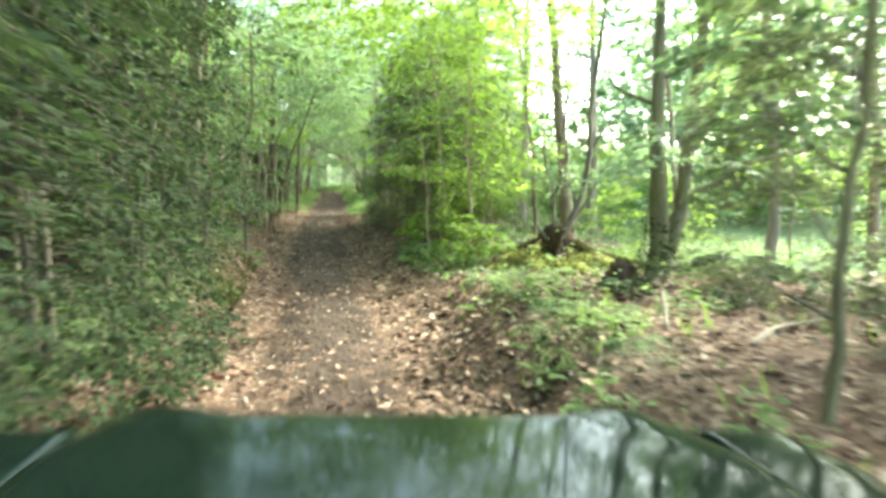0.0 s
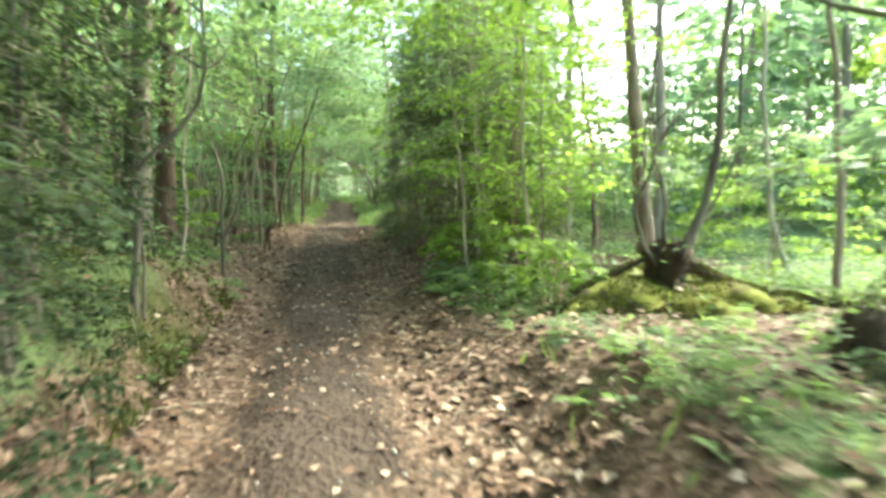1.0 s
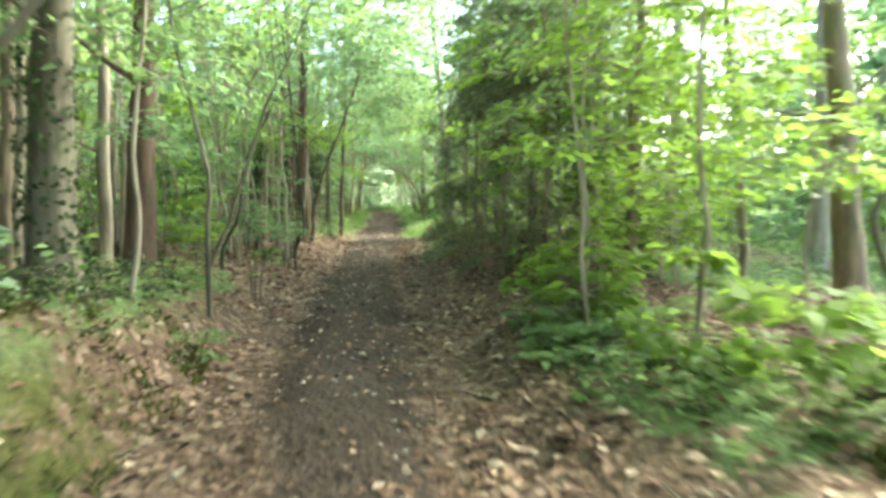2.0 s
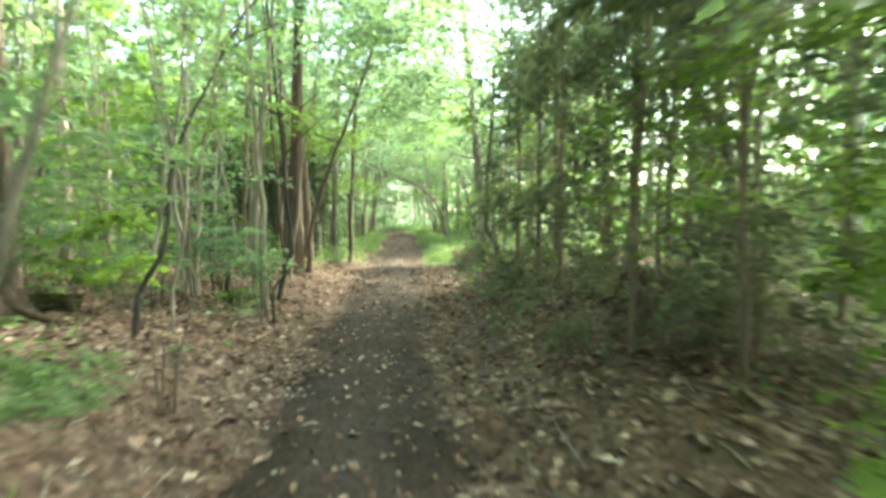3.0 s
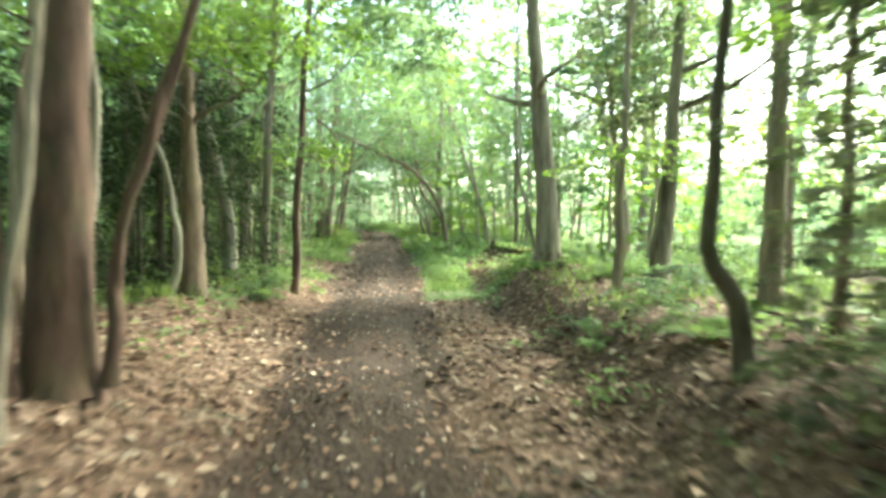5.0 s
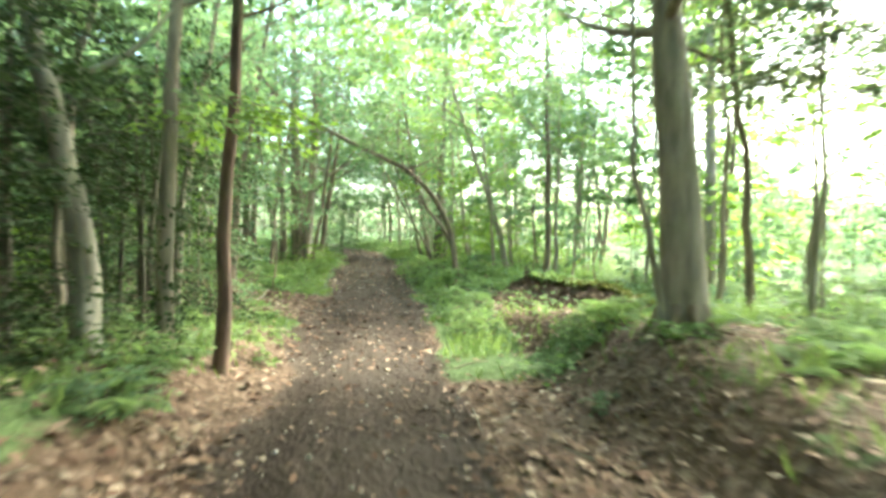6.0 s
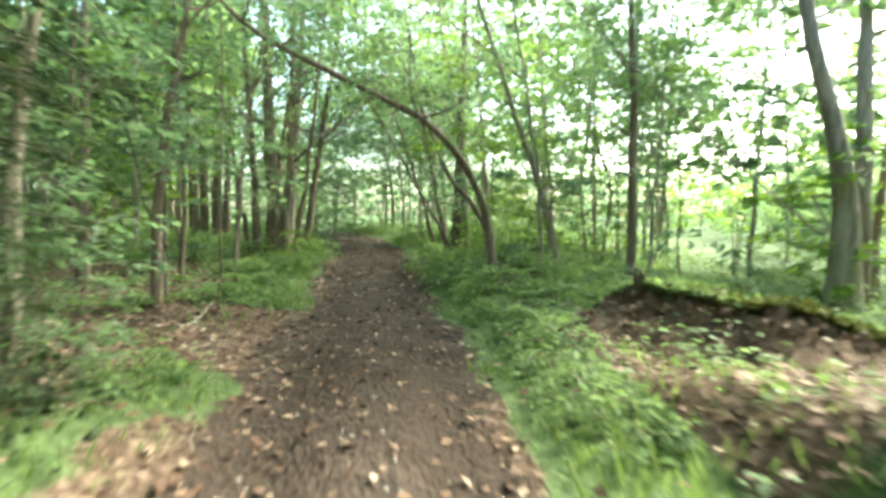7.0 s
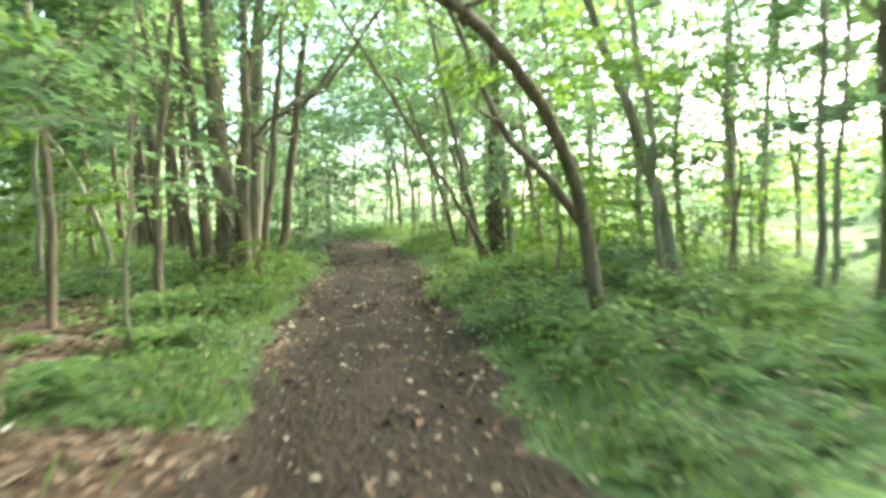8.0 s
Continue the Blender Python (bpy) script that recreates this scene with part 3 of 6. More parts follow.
def bush(x, y, mesh, scale, label, category="bush", name="bush", stems=3, lift=0.5, group="", bark=BARK_BROWN, thick=0.03, tall=1.6):
    """Stems out of one foot under a cloud of leafy sprays."""
    rng = np.random.default_rng(int(abs(x) * 811 + abs(y) * 131) + 9)
    z = ground_z(x, y)
    ob = root(name, x, y, z, label, category, group)
    for _ in range(stems):
        a = rng.uniform(0, 6.28)
        r = rng.uniform(0.1, 0.45) * scale
        line = [(0.06 * np.cos(a), 0.06 * np.sin(a), -0.15), (r * 0.5 * np.cos(a), r * 0.5 * np.sin(a), tall * scale * 0.5), (r * np.cos(a), r * np.sin(a), tall * scale)]
        m, _ = stem_mesh("stem", line, thick * rng.uniform(0.7, 1.3), bark, rng, 5, 0.4, 0.2, 0.03, 8)
        part("stem", m, ob)
    c = part("leaves", mesh, ob)
    c.location = (0, 0, lift)
    c.rotation_euler = (0, 0, rng.uniform(0, 6.28))
    c.scale = (scale, scale, scale * rng.uniform(0.9, 1.1))
    return ob


# trees with ivy: radius, height, leaves, seed
IVY = {(-3.62, 12.5): (0.22, 2.6, 900, 1), (3.85, 7.4): (0.2, 0.8, 300, 3), (-4.42, 32.5): (0.11, 1.6, 350, 5), (-5.65, 47.9): (0.2, 1.0, 300, 6), (-0.45, 49.0): (0.2, 1.5, 400, 7)}
GREY = "grey-barked woodland tree with a light green crown"
BROWN = "dark brown trunk rising from leaf litter"
THIN = "thin crooked sapling stem with a few green leaves"
MOSSY_TREE = "old roadside tree on a mossy root mound"

# right of the track, first stretch
near_tree = tree(2.66, 3.0, 0.08, [(0.08, [(0.02, 0, 1.2), (0.06, 0, 2.4)])], 6, BARK_OLIVE, None, label=THIN, limbs=2)
for dx, dy, up, s, k in ((-0.3, 0.2, 2.5, 0.7, 0), (0.5, 0.8, 2.2, 0.9, 2), (-0.4, 1.3, 2.7, 0.7, 0), (1.2, 1.5, 2.2, 1.0, 0), (0.7, 2.2, 1.9, 0.9, 2), (0.1, 0.6, 1.6, 0.6, 0)):
    hang(near_tree, TWIG[k], dx, dy, up, s, 5 * dx)
for dx, dy, up, s in ((0.15, 1.15, 1.1, 0.3), (0.45, 1.2, 1.8, 0.32), (0.0, 1.0, 2.2, 0.32), (0.35, 0.9, 2.7, 0.35)):
    hang(near_tree, YEW[2], dx, dy, up - 0.5, s, 7 * dx)
# the forked tree's high crown is out of view, put on to shade the bank
tree(3.85, 7.4, 0.3, [(0.28, [(-0.05, 0, 1.0), (-0.12, 0, 1.6), (-0.17, 0, 2.9)]),
                      (0.26, [(0.05, 0, 0.2), (0.22, 0, 0.7), (0.32, 0.05, 1.2), (0.4, 0, 2.9)]),
                      (0.09, [(0.3, 0, 1.05), (0.75, 0, 1.25), (1.4, 0.1, 1.55), (2.3, 0.2, 1.75), (3.2, 0.3, 2.3)]),
                      (0.07, [(0.36, 0, 1.4), (0.6, 0.3, 2.0), (0.95, 0.4, 3.0)])], 8, BARK_OLIVE, 0, limbs=2, twigs=1, crown_at=5.6, crown_scale=0.85, label="forked dark tree with a low side limb, mossy at its foot")
tree(4.95, 14.1, 0.42, [(0.4, [(-0.15, 0, 1.2), (-0.45, 0, 3.8)])], 9, BARK_BROWN, 3, label=GREY, crown_at=8.0, crown_scale=0.45)
tree(4.35, 12.6, 0.1, [(0.085, [(-0.3, 0, 0.8), (-0.34, 0, 1.3), (-0.1, 0, 2.0), (-0.12, 0, 3.4)]), (0.075, [(0.05, 0, 0.1), (0.2, 0, 0.9), (0.12, 0, 1.4), (-0.2, 0, 2.0), (-0.1, 0, 3.3)])], 6, BARK_DARK, None, label=THIN)
tree(6.8, 17.5, 0.36, [(0.36, [(0, 0, 2), (-0.1, 0, 4)])], 9, BARK_GREY, 1, label=GREY, crown_at=7.0, crown_scale=0.6)
tree(2.62, 15.3, 0.2, [(0.2, [(0, 0, 2), (0.05, 0, 4)])], 8, BARK_BROWN, 2, label=GREY, twigs=3, crown_at=2.9, crown_scale=0.85, crown_off=-0.6)
tree(1.75, 14.6, 0.07, [(0.07, [(0, 0, 1.5), (-0.1, 0, 3)])], 5, BARK_GREY, None, label=THIN, twigs=3)
# two trees added out of view, their crowns shading the right bank
tree(7.6, 7.2, 0.25, [(0.24, [(0.1, 0, 2), (0, 0, 5)])], 9, BARK_BROWN, 3, label=GREY, crown_at=5.4, crown_scale=1.1)
tree(6.2, 5.0, 0.2, [(0.19, [(-0.1, 0, 2), (0, 0, 5)])], 9, BARK_GREY, 0, label=GREY, crown_at=5.2)
tree(7.2, 13.2, 0.12, [(0.12, [(-0.5, 0, 1.6), (-0.7, 0, 4)])], 7, BARK_PALE, None, label=THIN)

# only leaf tips of these evergreens show; the rest is added to shade the bank
for x, y, k, s in [(4.5, 3.4, 0, 0.85), (5.7, 4.9, 2, 1.0), (3.6, 1.4, 0, 0.8)]:
    bush(x, y, YEW[k], s, "drooping evergreen beside the first bank, mostly out of view, added to shade it", "evergreen", lift=0.3, group="evergreens by the start", thick=0.08, tall=4.5, name="evergreen_tree", stems=1)

# left of the track, first stretch
tree(-2.7, 9.9, 0.085, [(0.085, [(0.08, 0, 0.7), (0.09, 0, 1.15), (0.27, 0, 1.5), (0.6, 0, 1.82), (0.82, 0, 2.4), (0.85, 0, 3.6)])], 5, BARK_DARK, None, label=THIN, twigs=2)
tree(-2.62, 9.95, 0.035, [(0.035, [(0.03, 0, 1.15), (-0.3, -0.1, 1.35), (-0.9, -0.2, 1.6)])], 1.8, BARK_DARK, None, label=THIN, limbs=0, twigs=0)
tree(-3.62, 12.5, 0.44, [(0.44, [(0.05, 0, 1.5), (0.22, 0, 3.4)])], 9, BARK_DARK, 0, label="ivy-clad brown tree on a mossy bank")
tree(-4.35, 15.6, 0.46, [(0.46, [(0.08, 0, 1.5), (0.22, 0, 3.7)])], 9, BARK_RED, 3, label=BROWN)
tree(-2.9, 14.3, 0.075, [(0.075, [(0.02, 0, 1.0), (0.0, 0, 1.8), (-0.2, 0, 2.9)]), (0.05, [(0.02, 0, 0.65), (0.25, 0, 1.3), (0.6, 0, 2.2), (0.9, 0.1, 3.0)])], 4, BARK_DARK, None, label=THIN, limbs=1, twigs=2)
tree(-5.6, 17.0, 0.25, [(0.25, [(0.1, 0, 3)])], 8, BARK_GREY, 2, label=GREY)
tree(-7.0, 13.5, 0.3, [(0.3, [(0.1, 0, 3)])], 8, BARK_BROWN, 1, label=BROWN)

# left, second stretch
tree(-4.15, 18.3, 0.075, [(0.075, [(0.12, 0, 0.5), (0.42, 0, 1.0), (0.48, 0, 1.85), (0.85, 0, 2.65), (1.35, 0, 3.5)])], 5, BARK_BLACK, None, label="dark sapling leaning over the leaf litter", twigs=0, limbs=2, low=2.6)
tree(-4.0, 18.9, 0.05, [(0.05, [(0.05, 0, 0.5), (0.2, 0, 1.2), (0.25, 0, 2.4)])], 4, BARK_GREY, None, label=THIN, limbs=1, twigs=0)
tree(-3.3, 20.8, 0.04, [(0.04, [(0.0, 0, 0.25), (-0.03, 0, 0.5), (0.15, 0, 0.8), (0.2, 0.1, 1.4)])], 1.8, BARK_BLACK, None, label=THIN, limbs=0, twigs=0)
tree(-3.72, 21.7, 0.14, [(0.14, [(0.02, 0, 1.5), (-0.06, 0, 2.8)])], 7, BARK_GREY, None, label=GREY, twigs=0)
tree(-3.85, 22.8, 0.11, [(0.11, [(0.22, 0, 0.45), (0.35, 0, 1.1), (0.25, 0, 2.2)])], 6, BARK_BLACK, None, twigs=0, label="dark bent stem beside the track")
tree(-4.85, 23.0, 0.09, [(0.09, [(0.05, 0, 0.35), (-0.15, 0, 0.7), (-0.4, 0, 0.95), (-0.6, 0, 1.6)])], 4, BARK_BLACK, None, label=THIN)
tree(-4.15, 22.6, 0.14, [(0.14, [(0.1, 0, 2), (0.3, 0, 4)])], 7, BARK_GREY, 4, label=GREY)
tree(-4.1, 25.4, 0.5, [(0.46, [(0.03, 0, 1.4), (0.1, 0, 3.2)]),
                       *[(0.07 + 0.012 * k, [(0.32 * math.cos(2.1 * k), 0.32 * math.sin(2.1 * k), 0.02), (0.5 * math.cos(2.1 * k), 0.4 * math.sin(2.1 * k), 1.4), (1.1 * math.cos(2.1 * k) + 0.2, 0.6 * math.sin(2.1 * k), 3.6)]) for k in range(5)]],
     8, BARK_RED, 0, limbs=1, twigs=0, label="thick red-brown trunk ringed by young shoots")
for i, (px, py, pd, lean) in enumerate([(-4.0, 24.6, 0.07, 0.5), (-4.3, 26.2, 0.08, 0.1), (-4.5, 24.3, 0.09, -0.3), (-4.6, 25.9, 0.06, 0.3), (-4.9, 25.4, 0.1, -0.1), (-5.6, 26.4, 0.09, 0.2), (-5.2, 24.9, 0.08, -0.5), (-6.2, 26.0, 0.07, 0.15)]):
    tree(px, py, pd, [(pd, [(lean * 0.4, 0, 1.6), (lean, 0, 3.6)])], 6.5, (BARK_GREY, BARK_PALE, BARK_BROWN)[i % 3], None, label=THIN, limbs=2, twigs=0, group="thin stems beside the track")
for i in range(34):
    rng = np.random.default_rng(700 + i)
    py = rng.uniform(19.5, 31.0)
    px = float(middle(py)) - rng.uniform(2.6, 8.5)
    pd, lean = rng.uniform(0.035, 0.1), rng.normal(0, 0.55)
    tree(px, py, pd, [(pd, [(lean * 0.35, 0, 1.4), (lean * 0.9, rng.normal(0, 0.2), 3.2)])], 6.0, (BARK_PALE, BARK_GREY, BARK_BROWN)[i % 3], None, label=THIN, limbs=2, twigs=0, low=1.4, group="thin stems beside the track")
tree(-9.9, 26.3, 0.35, [(0.35, [(0, 0, 4)])], 9, BARK_GREY, 1, label=GREY)
tree(-7.4, 21.0, 0.28, [(0.28, [(-0.1, 0, 4)])], 9, BARK_BROWN, 0, label=BROWN)

# right, second stretch
tree(0.62, 25.1, 0.16, [(0.16, [(-0.05, 0, 0.5), (-0.3, 0, 0.85), (-0.28, 0, 1.6), (-0.18, 0, 3.2), (-0.15, 0, 4.4)])], 7, BARK_DARK, None, label="dark sapling with a crooked foot", limbs=3, low=2.5)
hang(tree(2.45, 27.75, 0.27, [(0.27, [(0, 0, 3)])], 9, BARK_GREY, 3, label=GREY, crown_scale=0.7), MID_CANOPY[0], 0.3, 0, 3.3, 0.7)
hang(tree(5.0, 27.8, 0.27, [(0.27, [(0, 0, 3)])], 9, BARK_GREY, 1, label=GREY), MID_CANOPY[2], 0, 0, 3.0)
hang(tree(3.97, 22.7, 0.34, [(0.34, [(0, 0, 3)])], 9, BARK_GREY, 4, label=GREY), MID_CANOPY[0], 0, 0.3, 3.2)
tree(5.4, 20.6, 0.36, [(0.36, [(0, 0, 3)])], 9, BARK_GREY, 0, label=GREY)
tree(3.2, 25.6, 0.2, [(0.2, [(0, 0, 3)])], 8, BARK_BROWN, 0, label=BROWN, crown_at=5.2, crown_scale=0.6)
tree(2.1, 26.2, 0.12, [(0.12, [(0, 0, 3)])], 7, BARK_BROWN, 1, label=BROWN, crown_at=5.0, crown_scale=0.5)
for px, py, k in ((3.0, 19.0, 1), (3.9, 20.2, 0), (2.8, 23.2, 4), (4.4, 23.0, 1)):
    ob = tree(px, py, 0.14, [(0.13, [(0.1 * k - 0.1, 0, 2), (0.2, 0, 4)])], 8, BARK_BROWN, k, label="slender brown-stemmed tree among evergreens", crown_at=3.1, crown_scale=0.8, limbs=2)
    hang(ob, MID_CANOPY[2 + k % 2], -0.4, 0.3, 4.9, 0.85, 1.3 * px)
tree(2.15, 20.6, 0.16, [(0.16, [(0.02, 0, 3)])], 7, BARK_BROWN, None, label=BROWN)

# left, third stretch
stout = tree(-4.72, 29.6, 0.33, [(0.33, [(-0.02, 0, 1.2), (-0.08, 0, 2.6)]), (0.07, [(-0.03, 0, 2.3), (0.25, -0.1, 2.5), (0.75, -0.2, 2.75), (1.3, -0.2, 3.3)])], 8, BARK_BROWN, 3, limbs=2, twigs=0, crown_at=4.2, label="stout brown tree with a dark side branch")
for dx, dy, up, k in ((0.5, -0.9, 2.9, 1), (-0.5, -1.0, 3.0, 1), (1.1, -0.6, 3.2, 1), (0.0, -0.5, 3.4, 0), (-1.1, -0.6, 2.8, 0), (1.5, 0.2, 3.6, 1)):
    hang(stout, TWIG[k], dx, dy, up, 0.9, 3 * dx)
for dx, dy, up, s in ((-1.2, -1.2, 2.75, 0.5), (-0.2, -1.5, 2.8, 0.45), (-2.2, -0.9, 2.6, 0.55), (0.8, -1.2, 3.1, 0.4)):
    hang(stout, MID_CANOPY[1], dx, dy, up, s, 4 * dx)
tree(-4.95, 29.35, 0.12, [(0.12, [(0.1, 0, 0.7), (0.02, 0, 1.4), (-0.3, 0, 2.4)])], 6, BARK_PALE, None, twigs=0, label="pale curved stem beside a stout tree")
tree(-4.85, 31.8, 0.27, [(0.27, [(-0.1, 0, 1.2), (-0.35, 0, 2.3), (-0.6, 0, 3.4)])], 8, BARK_PALE, 4, twigs=0, label="pale leaning trunk beside dark evergreens")
tree(-4.42, 32.5, 0.21, [(0.2, [(0.02, 0, 2), (0.14, 0, 4.5)])], 8, BARK_GREY, 1, label=GREY)
tree(-3.95, 32.75, 0.19, [(0.18, [(0.05, 0, 2), (0.2, 0, 4.8)])], 8, BARK_RED, 0, label=BROWN, limbs=2, low=3.8)
tree(-6.06, 41.35, 0.13, [(0.125, [(-0.03, 0, 1.2), (0.05, 0, 2.5)]), (0.05, [(0.0, 0, 0.9), (-0.35, 0, 1.7), (-0.5, 0, 2.4)])], 6, BARK_DARK, 2, label=THIN, crown_at=2.0, crown_scale=0.55)
tree(-8.5, 43.5, 0.28, [(0.27, [(0.05, 0, 1), (0.1, 0, 3)]), (0.06, [(0.05, 0, 0.9), (0.6, 0, 1.6), (1.3, 0, 2.0)]), (0.06, [(0.05, 0, 1.3), (-0.5, 0, 2.0), (-1.0, 0.1, 2.3)])], 8, BARK_BROWN, 1, label=BROWN)
tree(-5.65, 47.9, 0.5, [(0.48, [(-0.02, 0, 1.2), (-0.12, 0, 3.0), (-0.2, 0, 5.5)]),
                        (0.26, [(0.28, -0.05, 0.02), (0.3, -0.05, 1.0), (0.42, -0.05, 2.6), (0.5, 0, 5.5)]),
                        (0.16, [(0.42, 0.15, 0.02), (0.62, 0.15, 0.9), (0.85, 0.1, 2.4), (1.1, 0.1, 4.6)]),
                        (0.08, [(0.15, -0.3, 0.95), (-0.1, -0.3, 1.5), (-0.5, -0.3, 2.2), (-0.75, -0.3, 3.4)]),
                        (0.07, [(0.42, -0.05, 2.5), (0.9, -0.1, 2.9), (1.7, -0.1, 3.3), (2.4, -0.1, 4.1)])], 10, BARK_BROWN, 3, label="old coppiced tree with several thick brown stems", crown_at=5)
tree(-6.35, 48.8, 0.3, [(0.28, [(-0.05, 0, 1.5), (-0.2, 0, 4.0)]), (0.16, [(-0.2, 0.1, 0.02), (-0.45, 0.1, 1.5), (-0.9, 0.1, 4.2)])], 10, BARK_BROWN, 4, label="twin-stemmed brown tree beside a coppice", crown_at=5)
tree(-5.6, 49.3, 0.38, [(0.36, [(0.15, 0, 2), (0.4, 0, 5.6)]), (0.1, [(0.1, 0, 2.6), (0.9, 0, 3.4), (1.9, 0, 4.1), (2.7, 0, 5.2)])], 10, BARK_GREY, 0, label=GREY, crown_at=5)
tree(-5.25, 50.2, 0.25, [(0.24, [(0.2, 0, 1), (0.45, 0, 2.8), (0.9, 0, 5.6)]), (0.09, [(0.65, 0, 3.6), (1.4, 0, 4.5), (2.0, 0.1, 5.6)])], 9, BARK_BROWN, 1, label=BROWN, crown_at=5.2)
for px, d in ((-10.25, 0.42), (-9.85, 0.36), (-9.35, 0.44), (-9.0, 0.3)):
    tree(px, 55.0 + 0.3 * d, d, [(d, [(0.04 * (px + 9.7), 0, 2), (0.3 * (px + 9.6), 0, 6)])], 10, BARK_BROWN, 1, label=GREY, group="stems of an old coppice", crown_at=5)
tree(-9.3, 51.2, 0.17, [(0.16, [(-0.3, 0, 0.9), (-0.75, 0, 2.1), (-1.4, 0, 3.2)])], 5, BARK_PALE, None, label="pale leaning dead stem")
tree(-7.0, 44.6, 0.13, [(0.13, [(0.1, 0, 2), (0, 0, 4)])], 9, BARK_BROWN, 4, label=GREY)

# right, third stretch
big = tree(0.8, 31.75, 0.5, [(0.48, [(-0.04, 0, 1), (-0.2, 0, 2.6), (-0.33, 0, 3.9)]), (0.09, [(-0.26, -0.1, 0.0), (-0.36, -0.1, 0.7), (-0.58, -0.1, 1.6), (-0.62, -0.1, 2.8)])], 10, BARK_GREY, 0, limbs=3, label=MOSSY_TREE, crown_at=5.0)
hang(big, MID_CANOPY[2], -0.9, 3.2, 4.7)
hang(big, MID_CANOPY[3], 2.6, 1.0, 3.5, 0.9, 1.0)
hang(big, MID_CANOPY[2], -1.8, 2.6, 3.9, 0.8, 4.0)
hang(big, MID_CANOPY[3], -1.5, 1.2, 3.4, 0.55, 5.0)
hang(big, MID_CANOPY[1], -2.3, 5.0, 4.2, 0.9, 1.5)
for px, py, k, up in ((3.3, 33.3, 1, 2.9), (2.9, 34.9, 3, 3.3)):
    hang(tree(px, py, 0.1, [(0.1, [(0.1, 0, 2), (0.0, 0, 4)])], 7, BARK_GREY, None, label="slim tree with low spreading leaves beside the clearing", limbs=3, low=2.0, twigs=1), YEW[2], 0, 0, up, 0.9)
hang(tree(4.6, 35.2, 0.1, [(0.1, [(0.1, 0, 2), (0.0, 0, 4)])], 7, BARK_GREY, None, label="slim tree with a light green crown beside the clearing", limbs=3, low=2.0, twigs=1), MID_CANOPY[1], 0, 0, 3.0, 0.75, 2.0)
hang(big, YEW[2], 2.7, 0.9, 3.0, 0.8, 1.0)
hang(big, YEW[0], 1.9, 1.6, 3.7, 0.7, 2.0)
tree(1.2, 29.3, 0.17, [(0.16, [(0.0, 0, 1.5), (0.05, 0, 3)])], 7, BARK_GREY, 2, label=GREY, crown_at=3.9, crown_scale=0.5)
tree(1.98, 29.7, 0.34, [(0.33, [(0.02, 0, 0.7), (0.1, 0, 1.6), (0.15, 0, 3)])], 9, BARK_FLAKY, 3, label="flaking grey and brown trunk on the bank", crown_scale=0.7)
tree(5.66, 41.2, 0.52, [(0.52, [(-0.02, 0, 1.2), (-0.06, 0, 2.1), (-0.36, 0, 3.4), (-0.85, 0, 5.0), (-1.15, 0, 6.8)]), (0.07, [(-0.1, 0, 1.98), (-0.6, 0, 2.07), (-1.3, 0, 1.95)]), (0.05, [(0.1, 0, 2.4), (0.3, 0, 2.55), (0.5, 0, 2.6)])], 10, BARK_GREY, None, limbs=2, low=5, label="stout warm brown trunk with a broken side snag", twigs=0)
tree(6.75, 42.2, 0.45, [(0.45, [(0.0, 0, 1.5), (0.0, 0, 3), (-0.1, 0, 6)])], 10, BARK_GREY, 1, label=BROWN, crown_at=6.5, low=5, twigs=0)
tree(7.3, 42.4, 0.22, [(0.2, [(-0.05, 0, 1.2), (0.12, 0, 3), (0.3, 0, 6)])], 10, BARK_BROWN, None, label=BROWN, low=5, twigs=0)
tree(9.3, 38.2, 0.5, [(0.48, [(0.15, 0, 2), (0.6, 0, 6)])], 10, BARK_GREY, 3, label=GREY)
umbrella = tree(2.0, 41.8, 0.2, [(0.19, [(0.0, 0, 2), (-0.1, 0, 5)])], 9, BARK_BROWN, 2, label=BROWN, crown_at=3.6, crown_scale=0.85, twigs=3)
hang(umbrella, MID_CANOPY[2], 0.1, -0.2, 3.5, 0.8)
hang(umbrella, MID_CANOPY[0], -1.6, -1.4, 4.4, 0.9, 1.0)
for px, py, d in ((2.9, 46.2, 0.07), (3.4, 48.4, 0.09), (3.9, 46.9, 0.06), (4.9, 47.3, 0.08), (5.9, 48.6, 0.1), (6.4, 51.0, 0.12), (3.2, 52.6, 0.1), (4.9, 54.5, 0.12), (6.2, 56.0, 0.14), (7.4, 54.0, 0.1)):
    tree(px, py, d, [(d, [(0.3 * math.sin(7 * px), 0, 2), (0.5 * math.sin(5 * py), 0, 4.5)])], 8, (BARK_BROWN, BARK_GREY)[int(10 * py) % 2], int(px * 10), limbs=2, low=2.5, twigs=1, crown_at=3.6, crown_scale=0.55, label="thin straight sapling at the edge of the clearing", group="saplings at the clearing")
tree(2.7, 43.7, 0.14, [(0.13, [(0.02, 0, 2), (0.05, 0, 5)])], 8, BARK_GREY, None, label=THIN)
tree(3.5, 44.5, 0.12, [(0.11, [(0.1, 0, 2), (0.3, 0, 5)])], 8, BARK_GREY, None, label=THIN)
tree(7.1, 51.9, 0.22, [(0.21, [(0.15, 0, 2), (0.3, 0, 5)])], 9, BARK_BROWN, None, label=BROWN)
